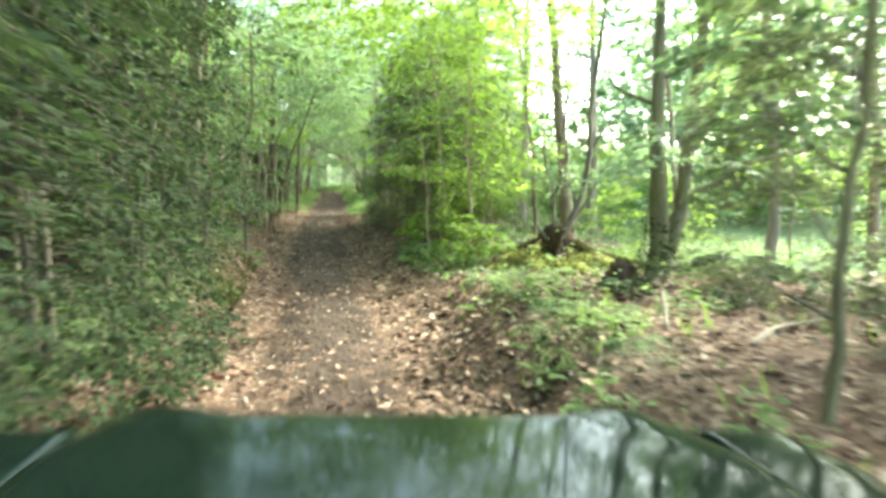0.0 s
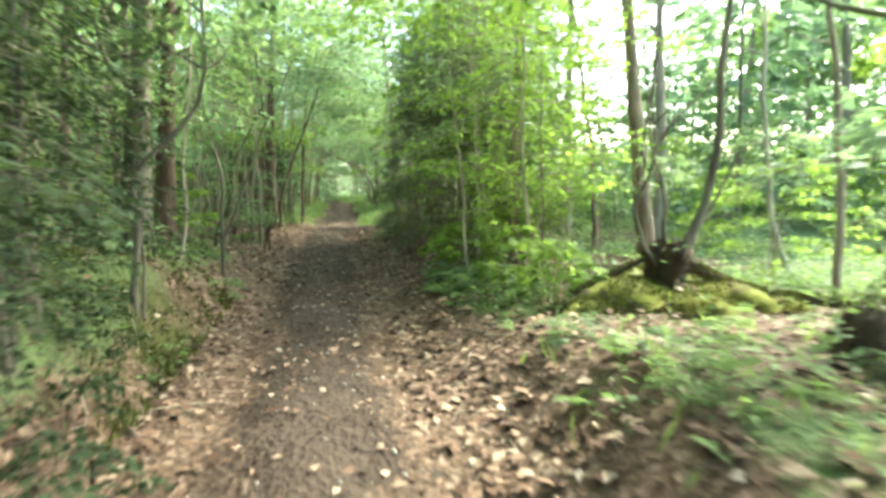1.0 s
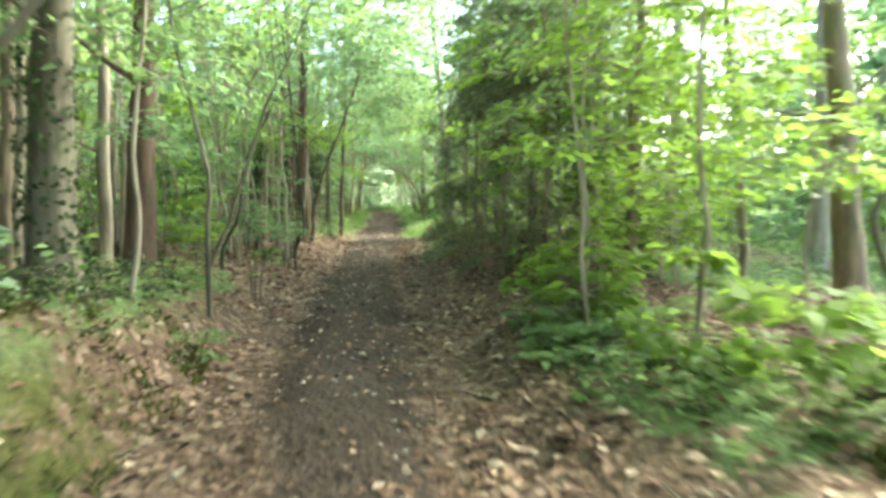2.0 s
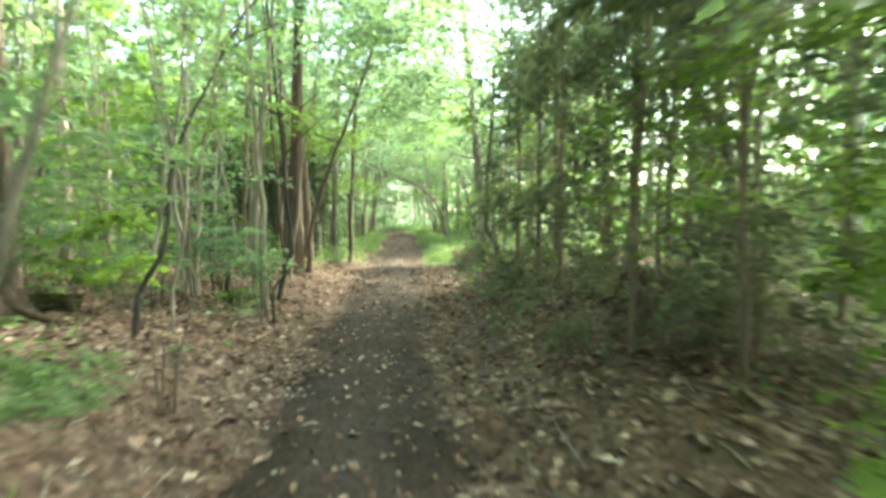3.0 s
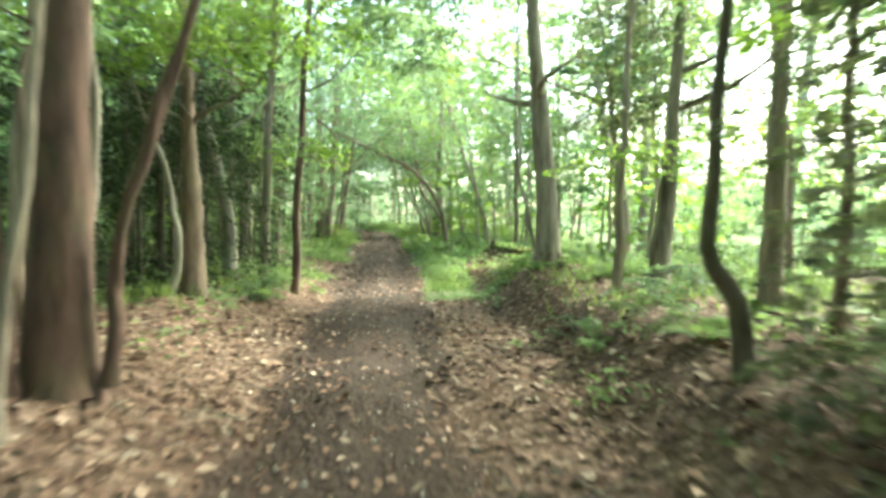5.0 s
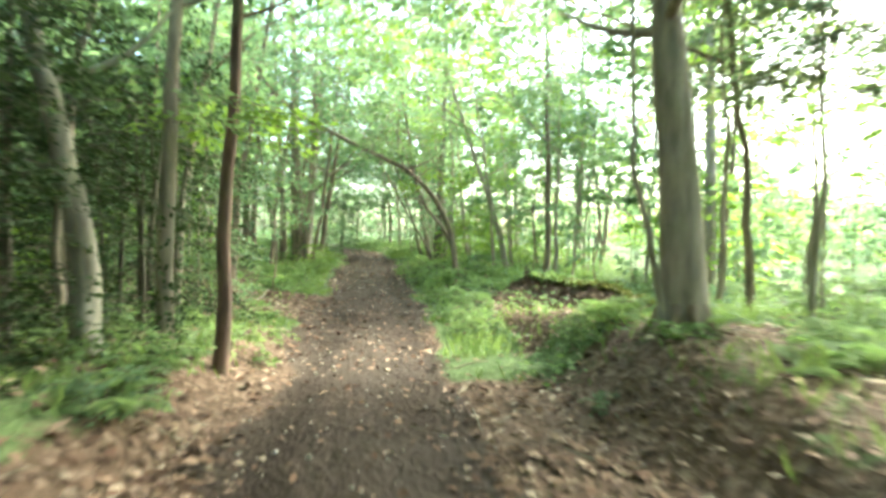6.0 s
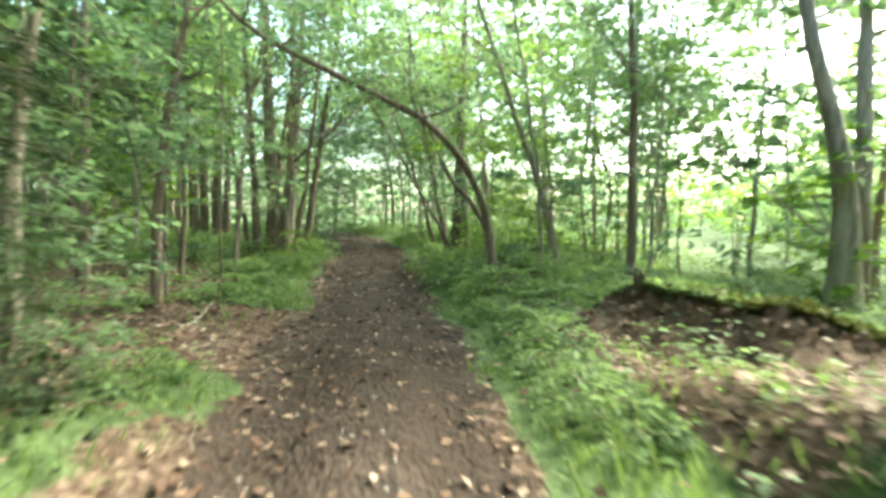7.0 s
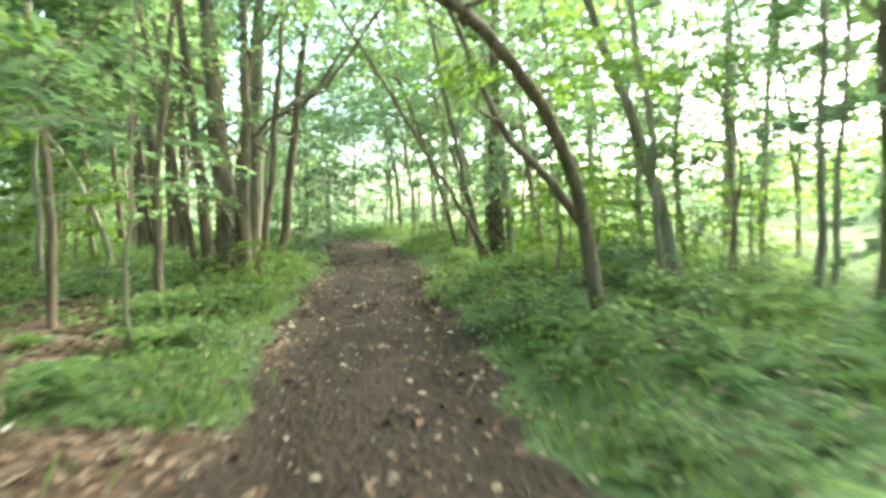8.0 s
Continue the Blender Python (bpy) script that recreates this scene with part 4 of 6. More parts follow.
tree(-0.3, 42.95, 0.18, [(0.175, [(-0.08, 0, 0.5), (-0.2, -0.05, 1.05), (-0.45, -0.2, 1.75), (-0.8, -0.5, 2.3), (-1.45, -0.9, 2.85), (-2.1, -1.2, 3.15), (-3.2, -1.4, 3.65), (-4.2, -1.5, 4.1), (-5.0, -1.5, 4.8), (-5.6, -1.5, 5.8)]),
                         (0.125, [(-0.18, -0.03, 0.95), (-0.5, 0.2, 1.4), (-0.95, 0.4, 2.0), (-1.3, 0.5, 2.9), (-1.9, 0.6, 4.2)]),
                         (0.06, [(-1.5, -0.9, 2.8), (-1.75, -0.9, 3.4), (-1.8, -0.9, 4.4)])], 3.5, BARK_BROWN, None, limbs=3, low=1.9, label="dark tree arching low over the track", twigs=3)
tree(1.55, 44.95, 0.25, [(0.24, [(-0.2, 0, 0.8), (-0.55, 0, 2.0), (-1.2, 0, 3.8)])], 9, BARK_GREY, 2, label="leaning grey tree beside the track", crown_at=4.0, crown_scale=0.8, twigs=3)
tree(-0.45, 49.0, 0.36, [(0.35, [(0, 0, 2), (0.05, 0, 4)]), (0.16, [(-0.3, 0, 0.02), (-0.6, 0, 1.4), (-0.9, 0, 3)]), (0.12, [(-0.15, -0.2, 0.02), (-0.8, -0.2, 1.2), (-1.5, -0.2, 2.4)])], 9, BARK_BROWN, 4, label="coppiced tree with several brown stems", crown_at=3.2)
tree(-0.9, 52.5, 0.14, [(0.14, [(-0.5, 0, 1.6), (-1.1, 0, 3.4)]), (0.12, [(0.2, 0, 0.02), (0.1, 0, 1.5), (-0.4, 0, 3.4)])], 7, BARK_BROWN, 0, label=GREY, crown_at=3.0, crown_scale=0.8)
tree(4.5, 51.0, 0.14, [(0.13, [(-0.05, 0, 2), (-0.1, 0, 5)])], 9, BARK_GREY, None, label=THIN, twigs=2)
tree(5.6, 50.7, 0.38, [(0.36, [(0, 0, 3), (0, 0, 5)])], 10, BARK_GREY, 1, label=GREY, crown_at=5)
tree(5.3, 49.0, 0.14, [(0.13, [(0.05, 0, 2), (0.2, 0, 4)])], 8, BARK_GREY, None, label=THIN, twigs=2)
tree(1.0, 51.0, 0.2, [(0.2, [(-0.3, 0, 2), (-0.5, 0, 4)])], 8, BARK_GREY, 2, label=GREY, crown_at=3.2)
tree(2.2, 47.6, 0.13, [(0.13, [(-0.2, 0, 2), (-0.4, 0, 4)])], 8, BARK_GREY, None, label=THIN, twigs=2)

# young growth whose branches meet over the track
for i, (px, py, k, up) in enumerate([(-3.2, 13.0, 1, 1.9), (-5.4, 21.6, 2, 2.9),
                                    (-5.4, 25.8, 1, 2.4), (-5.4, 36.2, 1, 1.0), (-5.0, 40.5, 3, 2.0), (-5.6, 43.5, 1, 1.6), (-6.3, 46.2, 0, 1.4), (-5.3, 53.0, 3, 0.6), (-6.2, 51.0, 1, 1.2),
                                    (-0.2, 45.0, 3, 1.4), (0.2, 47.5, 1, 1.2), (-0.6, 50.8, 3, 1.0), (-1.4, 54.0, 1, 0.8), (2.4, 44.9, 0, 1.4), (3.6, 46.4, 1, 1.0), (2.9, 50.0, 3, 0.8), (4.2, 44.4, 1, 1.6),
                                    (1.35, 12.8, 2, 1.7), (2.1, 12.0, 2, 1.5), (2.7, 13.3, 2, 1.2), (3.6, 12.9, 2, 2.0), (1.9, 14.2, 0, 2.2), (3.0, 21.4, 1, 1.6), (4.6, 22.8, 3, 1.4), (3.6, 33.5, 3, 2.8), (4.2, 16.6, 2, 1.0), (3.3, 15.4, 2, 0.8), (7.4, 9.4, 2, 1.6), (3.5, 26.0, 3, 1.0), (3.3, 29.0, 1, 1.6), (4.6, 31.2, 2, 1.6), (6.4, 33.5, 3, 1.6)]):
    rng = np.random.default_rng(500 + i)
    lean = rng.uniform(0.1, 0.7) * (1 if px < float(middle(py)) else -1)
    z = ground_z(px, py)
    ob = root("young_tree", px, py, z, "young tree with thin stem and light layered foliage", "tree", "young trees beside the track")
    m, line = stem_mesh("trunk", [(0, 0, -0.2), (lean * 0.3, 0, 2.0), (lean, 0.1, 6.5)], rng.uniform(0.035, 0.07), (BARK_GREY, BARK_BROWN, BARK_GREY)[i % 3], rng, 7, 0.3)
    part("trunk", m, ob)
    c = part("crown", POLE[k], ob)
    c.location, c.rotation_euler = (lean * 0.55, 0, up), (0, 0, rng.uniform(0, 6.28))
    c.scale = (rng.uniform(0.85, 1.15),) * 3

# taller trees whose crowns close the tunnel above the track; those before y 9 are added, out of view, to shade the
# start
for i, (py, side, up, k) in enumerate([(-6.0, 4.0, 5.4, 0), (-4.5, -3.8, 5.2, 2), (-2.0, 3.6, 5.6, 1), (1.0, -4.2, 5.2, 0), (2.5, 4.6, 6.0, 1), (4.6, 5.4, 6.6, 2), (6.0, 6.8, 6.4, 0), (8.8, 9.0, 7.2, 2), (10.2, 6.4, 7.0, 0), (5.0, -4.6, 5.4, 1), (7.6, 6.2, 6.8, 1), (9.4, -3.4, 4.4, 1), (13.8, -3.6, 4.2, 0), (16.0, 6.0, 4.8, 2), (18.5, -4.4, 4.6, 0), (20.5, 5.4, 4.8, 0), (22.6, -3.3, 4.7, 2),
                                       (25.0, 5.2, 4.6, 0), (27.5, -3.6, 4.8, 2), (30.5, 6.8, 5.0, 3), (33.0, -3.4, 4.8, 2), (34.5, 5.6, 4.0, 2), (37.5, -3.6, 4.6, 3), (41.0, -3.4, 4.6, 2), (44.2, 3.8, 4.4, 0), (46.0, -3.2, 4.6, 3), (49.0, 3.0, 4.0, 2), (51.0, -3.0, 4.2, 0),
                                       (54.0, 3.2, 3.6, 3), (56.0, -2.9, 3.6, 2), (60.0, 3.0, 3.0, 2), (63.0, 3.4, 2.6, 0), (67.0, 4.5, 2.4, 2), (61.0, -3.0, 3.0, 2)]):
    px = float(middle(py)) + side
    toward = -math.copysign(1.0, side)
    d = 0.11 + 0.03 * (i % 4)
    ob = tree(px, py, d, [(d, [(0.1 * toward, 0, 2.0), (0.5 * toward, 0, 4.5)])], 9.5, (BARK_GREY, BARK_BROWN)[i % 2], None, label="tall thin tree whose crown hangs over the track", group="trees arching over the track", limbs=3, low=3.2, twigs=0)
    c = part("crown", MID_CANOPY[k], ob)
    c.location, c.rotation_euler = ((abs(side) - 1.3) * toward, 0, up), (0, 0, 1.7 * i)
    # before y 11 the second crown is unseen and added for shade
    if py > 24 or py < 11:
        c = part("crown", MID_CANOPY[(k + 1) % 4], ob)
        c.location, c.rotation_euler = ((abs(side) - 0.2) * toward, 0.8, up + 1.9), (0, 0, 2.3 * i)
    if 24 < py < 34 and side < 0:
        hang(ob, MID_CANOPY[(k + 2) % 4], (abs(side) + 0.3 * toward) * toward, -1.2, 3.8 if 24 < py < 31 else up + 0.4, 0.9, 0.7 * i)
    if py in (18.5, 22.6):
        hang(ob, MID_CANOPY[1 + k], 3.2, 1.2, 5.2, 0.85, 0.6 * i)
    if py == 25.0:
        hang(ob, MID_CANOPY[2], -3.8, -0.6, 3.4, 0.8, 1.1)
    if py == 10.2:
        for dx, dy, hz, sc in ((-5.2, 0.4, 3.55, 0.6), (-4.2, -0.8, 3.6, 0.55), (-6.0, -0.6, 3.7, 0.5), (-3.0, 0.2, 3.9, 0.6)):
            hang(ob, MID_CANOPY[1], dx, dy, hz, sc, 2 * dx)
    if py in (9.4, 10.2):
        hang(ob, MID_CANOPY[1], (abs(side) + (1.3 if side < 0 else -1.9)) * toward, 0.6, 3.5, 0.65, i)
    m, _ = stem_mesh("limb", [(0.45 * toward, 0, up - 0.3), ((abs(side) - 2.0) * toward, 0.1, up + 0.8), ((abs(side) - 0.6) * toward, 0.2, up + 1.4)], 0.06, BARK_BROWN, np.random.default_rng(i), 6, 0.3, 0.0, 0.05, 9)
    part("limb", m, ob)
for x, y, k, s in [(-3.2, 63.5, 2, 1.1), (-4.6, 68.0, 0, 1.1), (-6.0, 72.0, 2, 1.2), (-7.2, 59.5, 2, 1.0), (-8.8, 63.0, 0, 1.0), (-9.0, 76.0, 2, 1.3)]:
    bush(x, y, UNDER[k], s, "leafy bush beside the bend of the track", lift=0.05, thick=0.03, group="bushes at the bend")

for i, (x, y) in enumerate([(-6.6, 62.5), (-3.0, 64.5), (-0.8, 61.5), (1.6, 63.5), (-5.0, 68.0), (-1.6, 68.5), (-8.4, 67.0), (2.6, 69.0), (-3.4, 72.5), (0.6, 73.5)]):
    ob = tree(x, y, 0.14, [(0.13, [(0.1, 0, 2), (0.2 * (-1) ** i, 0, 5)])], 9, (BARK_BROWN, BARK_GREY)[i % 2], None, label="young tree with low spreading crown at the bend", limbs=2, twigs=0, group="trees at the bend")
    hang(ob, MID_CANOPY[(2 * i) % 4], 0, 0, 2.1 + 0.25 * (i % 3), 1.0, 1.3 * i)
    hang(ob, MID_CANOPY[(i + 2) % 4], 0.3, 0.2, 4.6, 1.1, 2.1 * i)

# evergreens: a dark hedge at the start, a yew-like thicket on the right, shade behind the left bank
DARK = "dense dark evergreen bush with small glossy leaves"
for x, y, k, s in [(-6.4, 13.4, 1, 0.9), (-7.6, 16.4, 0, 1.0), (-8.2, 19.8, 1, 1.0), (-9.4, 14.8, 0, 1.1)]:
    bush(x, y, YEW[k], s, "broad evergreen behind the mossy bank", "evergreen", lift=0.1, group="evergreens behind the bank", thick=0.07, tall=4.0, name="evergreen_tree", stems=1)
for x, y, k, s in [(-2.75, 1.6, 1, 0.95), (-2.9, 3.2, 1, 0.95), (-2.7, 4.7, 2, 1.0), (-3.1, 6.0, 0, 0.85), (-3.0, 7.4, 2, 1.0), (-4.3, 2.3, 1, 0.95), (-4.6, 4.6, 0, 1.0), (-4.4, 6.9, 1, 0.9), (-3.0, 0.2, 1, 1.05),
                   (-6.0, 5.5, 1, 1.0), (-6.4, 8.5, 0, 1.0), (-2.2, 2.3, 2, 0.75), (-2.2, 3.4, 2, 0.7), (-2.3, 4.4, 2, 0.85), (-2.4, 5.6, 0, 0.75), (-2.6, 6.7, 0, 0.75), (-2.35, 6.2, 1, 0.65), (-2.5, 7.4, 0, 0.7), (-2.5, 7.9, 2, 0.45), (-2.3, 1.0, 2, 0.7), (-2.6, 2.9, 0, 0.7)]:
    ob = bush(x, y, HOLLY[k], s, DARK, lift=0.05, group="evergreen hedge on the bank", bark=BARK_DARK, thick=0.07, tall=3.5, name="evergreen_bush")
    if (x, y) == (-3.0, 7.4):
        hang(ob, HOLLY[2], 1.5, 0.3, 2.75, 0.5)
        hang(ob, HOLLY[2], 0.8, -0.8, 2.5, 0.6, 2.0)
        hang(ob, HOLLY[0], 0.2, 0.9, 2.9, 0.7, 4.0)
        hang(ob, HOLLY[2], -0.9, 1.2, 3.1, 0.9, 1.0)
        part("stem", stem_mesh("stem", [(0.1, 0, 1.5), (0.8, 0.1, 2.6), (1.6, 0.3, 3.2)], 0.05, BARK_DARK, np.random.default_rng(2), 6, 0.4, 0)[0], ob)
for x, y, k, s in [(1.0, 17.3, 0, 0.8), (1.0, 20.3, 0, 0.8), (1.6, 18.4, 1, 0.9), (1.7, 16.4, 0, 0.8), (1.0, 22.2, 0, 0.85), (2.4, 20.0, 0, 1.0), (3.2, 17.6, 2, 1.1), (1.9, 24.4, 0, 1.0), (0.85, 23.6, 2, 0.75)]:
    ob = bush(x, y, YEW[k], s, "dark yew-like tree with drooping layered branches", "evergreen", lift=0.2, group="evergreen thicket", bark=BARK_BROWN, thick=0.09, tall=6.5, name="evergreen_tree", stems=1)
    if x < 2.5 and y < 23:
        hang(ob, YEW[2], 0.15, 0.1, 3.3, 0.75 * s + 0.1, x + y)
for x, y, k, s in [(-5.3, 34.0, 1, 0.8), (-5.5, 35.4, 2, 0.95), (-5.9, 32.3, 2, 1.0), (-5.7, 31.1, 2, 0.95), (-6.4, 29.7, 2, 0.95), (-5.9, 30.5, 2, 0.95), (-5.7, 33.2, 2, 0.9), (-6.7, 28.8, 2, 0.9), (-6.6, 31.5, 2, 0.9), (-7.0, 33.8, 2, 0.9), (-6.4, 35.6, 2, 1.0), (-8.4, 32.0, 1, 1.0), (-7.8, 36.5, 0, 0.9), (-5.0, 57.0, 2, 0.8), (-9.5, 30.0, 2, 0.9)]:
    bush(x, y, HOLLY[k], s, DARK, lift=0.05, group="evergreens beside the track", bark=BARK_DARK, thick=0.08, tall=3.5, name="evergreen_bush")

# leafy understorey that can be told apart
for x, y, k, s, h in [(1.4, 13.6, 1, 0.45, 0.15), (1.9, 16.6, 3, 0.75, 1.0), (-3.4, 20.4, 0, 0.25, 0.75), (-4.0, 21.3, 2, 0.3, 0.5), (-5.1, 19.8, 0, 0.26, 0.4),
                      (-6.2, 20.5, 0, 0.6, 0.6), (-3.0, 16.6, 0, 0.6, 1.6), (-4.9, 35.8, 2, 0.45, 0.05),
                      (3.4, 16.0, 1, 0.9, 0.4), (5.6, 11.5, 3, 0.7, 0.2), (-4.9, 47.2, 3, 0.4, 0.05), (0.3, 45.2, 3, 0.6, 0.2), (0.6, 47.2, 1, 0.7, 0.2), (-1.2, 55.0, 0, 0.9, 0.2), (1.8, 49.5, 1, 0.8, 0.3), (3.4, 47.0, 3, 0.7, 0.2), (-5.2, 52.5, 2, 0.8, 0.1), (-6.0, 55.5, 2, 1.0, 0.1)]:
    bush(x, y, UNDER[k], s, "leafy young hazel-like bush in the undergrowth", lift=h, thick=0.025)
for x, y, k, s, h in [(2.0, 10.5, 0, 0.75, 0.15), (1.7, 11.6, 1, 0.7, 0.1), (-4.8, 19.4, 1, 0.7, 0.6), (-5.6, 20.6, 1, 0.8, 0.5), (1.4, 13.4, 0, 0.9, 0.15), (2.35, 15.1, 1, 0.7, 0.25), (2.7, 16.0, 0, 0.8, 0.5)]:
    bush(x, y, MAPLE[k], s, "young maple with broad bright yellow-green leaves", lift=h, thick=0.018, tall=0.8, name="maple_sapling", category="sapling")

for x, y, k, s, h in [(-4.15, 21.5, 1, 0.85, 0.6), (-3.5, 20.95, 0, 0.6, 0.65), (-4.75, 22.3, 1, 0.8, 0.4), (-3.85, 22.5, 0, 0.8, 0.5), (-5.3, 21.0, 0, 0.9, 0.3), (-5.2, 23.4, 1, 0.9, 0.4)]:
    bush(x, y, HAZEL[k], s, "hazel sapling with broad pale green leaves on crooked stems", lift=h, thick=0.025, tall=1.0, name="hazel_sapling", category="sapling", bark=BARK_BLACK)

# brambles and ivy mounds on the banks
# kind 2's darker leaves put the shade on the first banks into the colour
for x, y, k, s in [(-2.0, 4.2, 2, 0.9), (-1.95, 5.4, 2, 0.7), (-1.7, 4.8, 2, 0.6), (-1.75, 5.7, 2, 0.6), (-1.8, 6.7, 2, 0.6), (-1.7, 3.6, 2, 0.6), (-2.05, 6.4, 2, 0.8), (-2.2, 7.4, 2, 0.6), (-2.6, 8.4, 2, 0.6), (-2.5, 9.0, 2, 0.4), (-3.25, 11.9, 2, 0.6), (-2.6, 12.9, 0, 0.5), (-3.5, 13.4, 2, 0.7),
                   (-4.2, 11.2, 1, 1.2), (-1.9, 2.9, 2, 0.8), (-2.0, 1.8, 2, 0.9), (-3.9, 9.6, 1, 1.2), (1.7, 6.6, 0, 0.4), (1.55, 4.6, 0, 0.25), (3.0, 5.4, 0, 0.3), (2.85, 6.6, 1, 0.35), (1.5, 5.2, 0, 0.3), (1.9, 7.3, 1, 0.3), (2.6, 7.8, 0, 0.4), (1.6, 8.5, 1, 0.4), (3.5, 6.5, 2, 0.6), (4.2, 6.2, 2, 0.8), (4.9, 7.3, 2, 0.8), (4.0, 5.5, 2, 0.45), (4.8, 5.5, 2, 0.6), (2.9, 6.4, 2, 0.4), (5.2, 6.6, 1, 0.8), (4.6, 8.4, 0, 0.7), (1.5, 12.0, 1, 0.7), (1.0, 13.6, 1, 0.7),
                   (0.8, 27.2, 0, 0.6), (1.2, 27.9, 1, 0.7), (0.3, 28.6, 1, 0.4), (2.0, 28.6, 1, 0.9), (2.4, 26.4, 0, 0.9), (0.4, 33.0, 0, 0.4), (-0.1, 31.2, 1, 0.3), (3.0, 29.8, 0, 0.9), (-4.4, 31.6, 0, 0.7), (-4.0, 33.6, 0, 0.8), (-4.2, 30.8, 1, 0.6),
                   (-0.6, 35.3, 0, 0.6), (-0.75, 36.0, 0, 0.62), (-0.85, 36.8, 0, 0.62), (-0.55, 37.5, 0, 0.7), (0.4, 33.6, 0, 0.5), (0.8, 33.15, 0, 0.55), (0.9, 34.0, 0, 0.5), (4.5, 35.4, 0, 1.1), (5.6, 36.6, 1, 1.2), (4.2, 33.6, 0, 1.0), (6.3, 35.0, 0, 1.3), (5.2, 38.3, 1, 1.1), (6.6, 38.8, 0, 1.2), (7.5, 36.6, 1, 1.3), (8.2, 34.2, 0, 1.3), (-0.6, 38.6, 0, 0.55), (-0.8, 39.8, 0, 0.7), (-0.5, 41.4, 0, 0.9), (0.4, 42.6, 0, 1.0), (0.6, 44.0, 1, 1.0), (-1.2, 43.6, 0, 0.8), (-1.5, 46.0, 0, 0.9), (-5.0, 45.6, 0, 0.8), (-4.9, 43.6, 0, 0.6), (-4.6, 36.6, 0, 0.6), (1.8, 41.0, 1, 1.0), (2.6, 39.6, 0, 0.9), (3.8, 41.5, 1, 1.0),
                   (-4.9, 48.6, 0, 0.9), (-4.7, 49.8, 0, 1.0), (-5.2, 51.2, 1, 1.0), (-6.4, 48.0, 0, 1.0), (-7.2, 46.8, 1, 1.0), (1.2, 46.0, 0, 1.0), (2.8, 45.6, 1, 1.0), (1.4, 48.4, 1, 1.0), (0.2, 21.6, 1, 0.5), (-0.2, 23.4, 1, 0.5)]:
    bush(x, y, BRAMBLE[k], s, "low bramble mound with many small green leaves", "bramble", "bramble", 2, 0.0, "brambles on the banks", BARK_BROWN, 0.015, 0.4)


def ivy(ob, spread_r, high, count, seed, leaf=LEAF_DARK):
    """Ivy leaves that cling round the foot of a tree."""
    rng = np.random.default_rng(seed)
    h = high * rng.random(count) ** 1.4
    a = rng.uniform(0, 6.28, count)
    keep = value_noise(a * 1.5, h * 2.5, 1.0, seed) > -0.2 - 0.15 * rng.random(count)
    a, h = a[keep], h[keep]
    r = spread_r * (1 + 0.45 * np.exp(-h / 0.35)) + rng.uniform(0.0, 0.05, len(a))
    out = np.stack([np.cos(a), np.sin(a), 0 * a], -1)
    at = out * r[:, None] + np.stack([0 * a, 0 * a, h], -1)
    way = np.stack([rng.normal(0, 0.6, len(a)), rng.normal(0, 0.6, len(a)), -np.ones(len(a))], -1)
    v, f = leaf_quads(at, way, out + rng.normal(0, 0.3, out.shape), rng.uniform(0.04, 0.09, len(a)), rng.uniform(0.035, 0.07, len(a)))
    part("ivy", build_mesh("ivy", v, f, leaf), ob, "dark green clinging ivy")


for ob in [o for o in scene.objects if o.parent is None and o.type == "EMPTY"]:
    here = (round(ob.location.x, 2), round(ob.location.y, 2))
    if here in IVY:
        ivy(ob, *IVY[here])

# ---- the old stump, its log and other dead wood ----


def lump_mesh(name, material, radius, height, rng, rings=16, sides=22, profile=None, jag=0.0, rough=0.12):
    """A lumpy body of revolution; profile gives the radius from foot to top."""
    t = np.linspace(0, 1, rings)
    a = np.linspace(0, 2 * np.pi, sides, endpoint=False)
    lobes = 1 + rough * np.sin(3 * a + rng.uniform(0, 6)) + rough * 0.8 * np.sin(5 * a + rng.uniform(0, 6))
    r = radius * np.array([profile(s) for s in t])[:, None] * lobes[None] * (1 + rough * (rng.random((rings, sides)) - 0.5))
    z = height * t[:, None] + jag * (t[:, None] > 0.8) * rng.random(sides)[None] * height - 0.15
    v = np.stack([r * np.cos(a), r * np.sin(a), z + 0 * r], -1).reshape(-1, 3)
    i = np.arange(rings * sides).reshape(rings, sides)
    j = np.roll(i, -1, 1)
    f = np.stack([i[:-1], j[:-1], j[1:], i[1:]], -1).reshape(-1, 4)
    return build_mesh(name, v, f, material, smooth_faces=True)


def moss_tufts(name, rng, count, place, size=0.035):
    at, normal = place(rng, count)
    way = unit(rng.normal(0, 1, (count, 3)) + normal * 0.8)
    length = size * rng.uniform(0.6, 1.4, count)
    v, f = leaf_quads(at, way, normal + rng.normal(0, 0.5, (count, 3)), length, length * 0.6)
    return build_mesh(name, v, f, LEAF_MOSS)


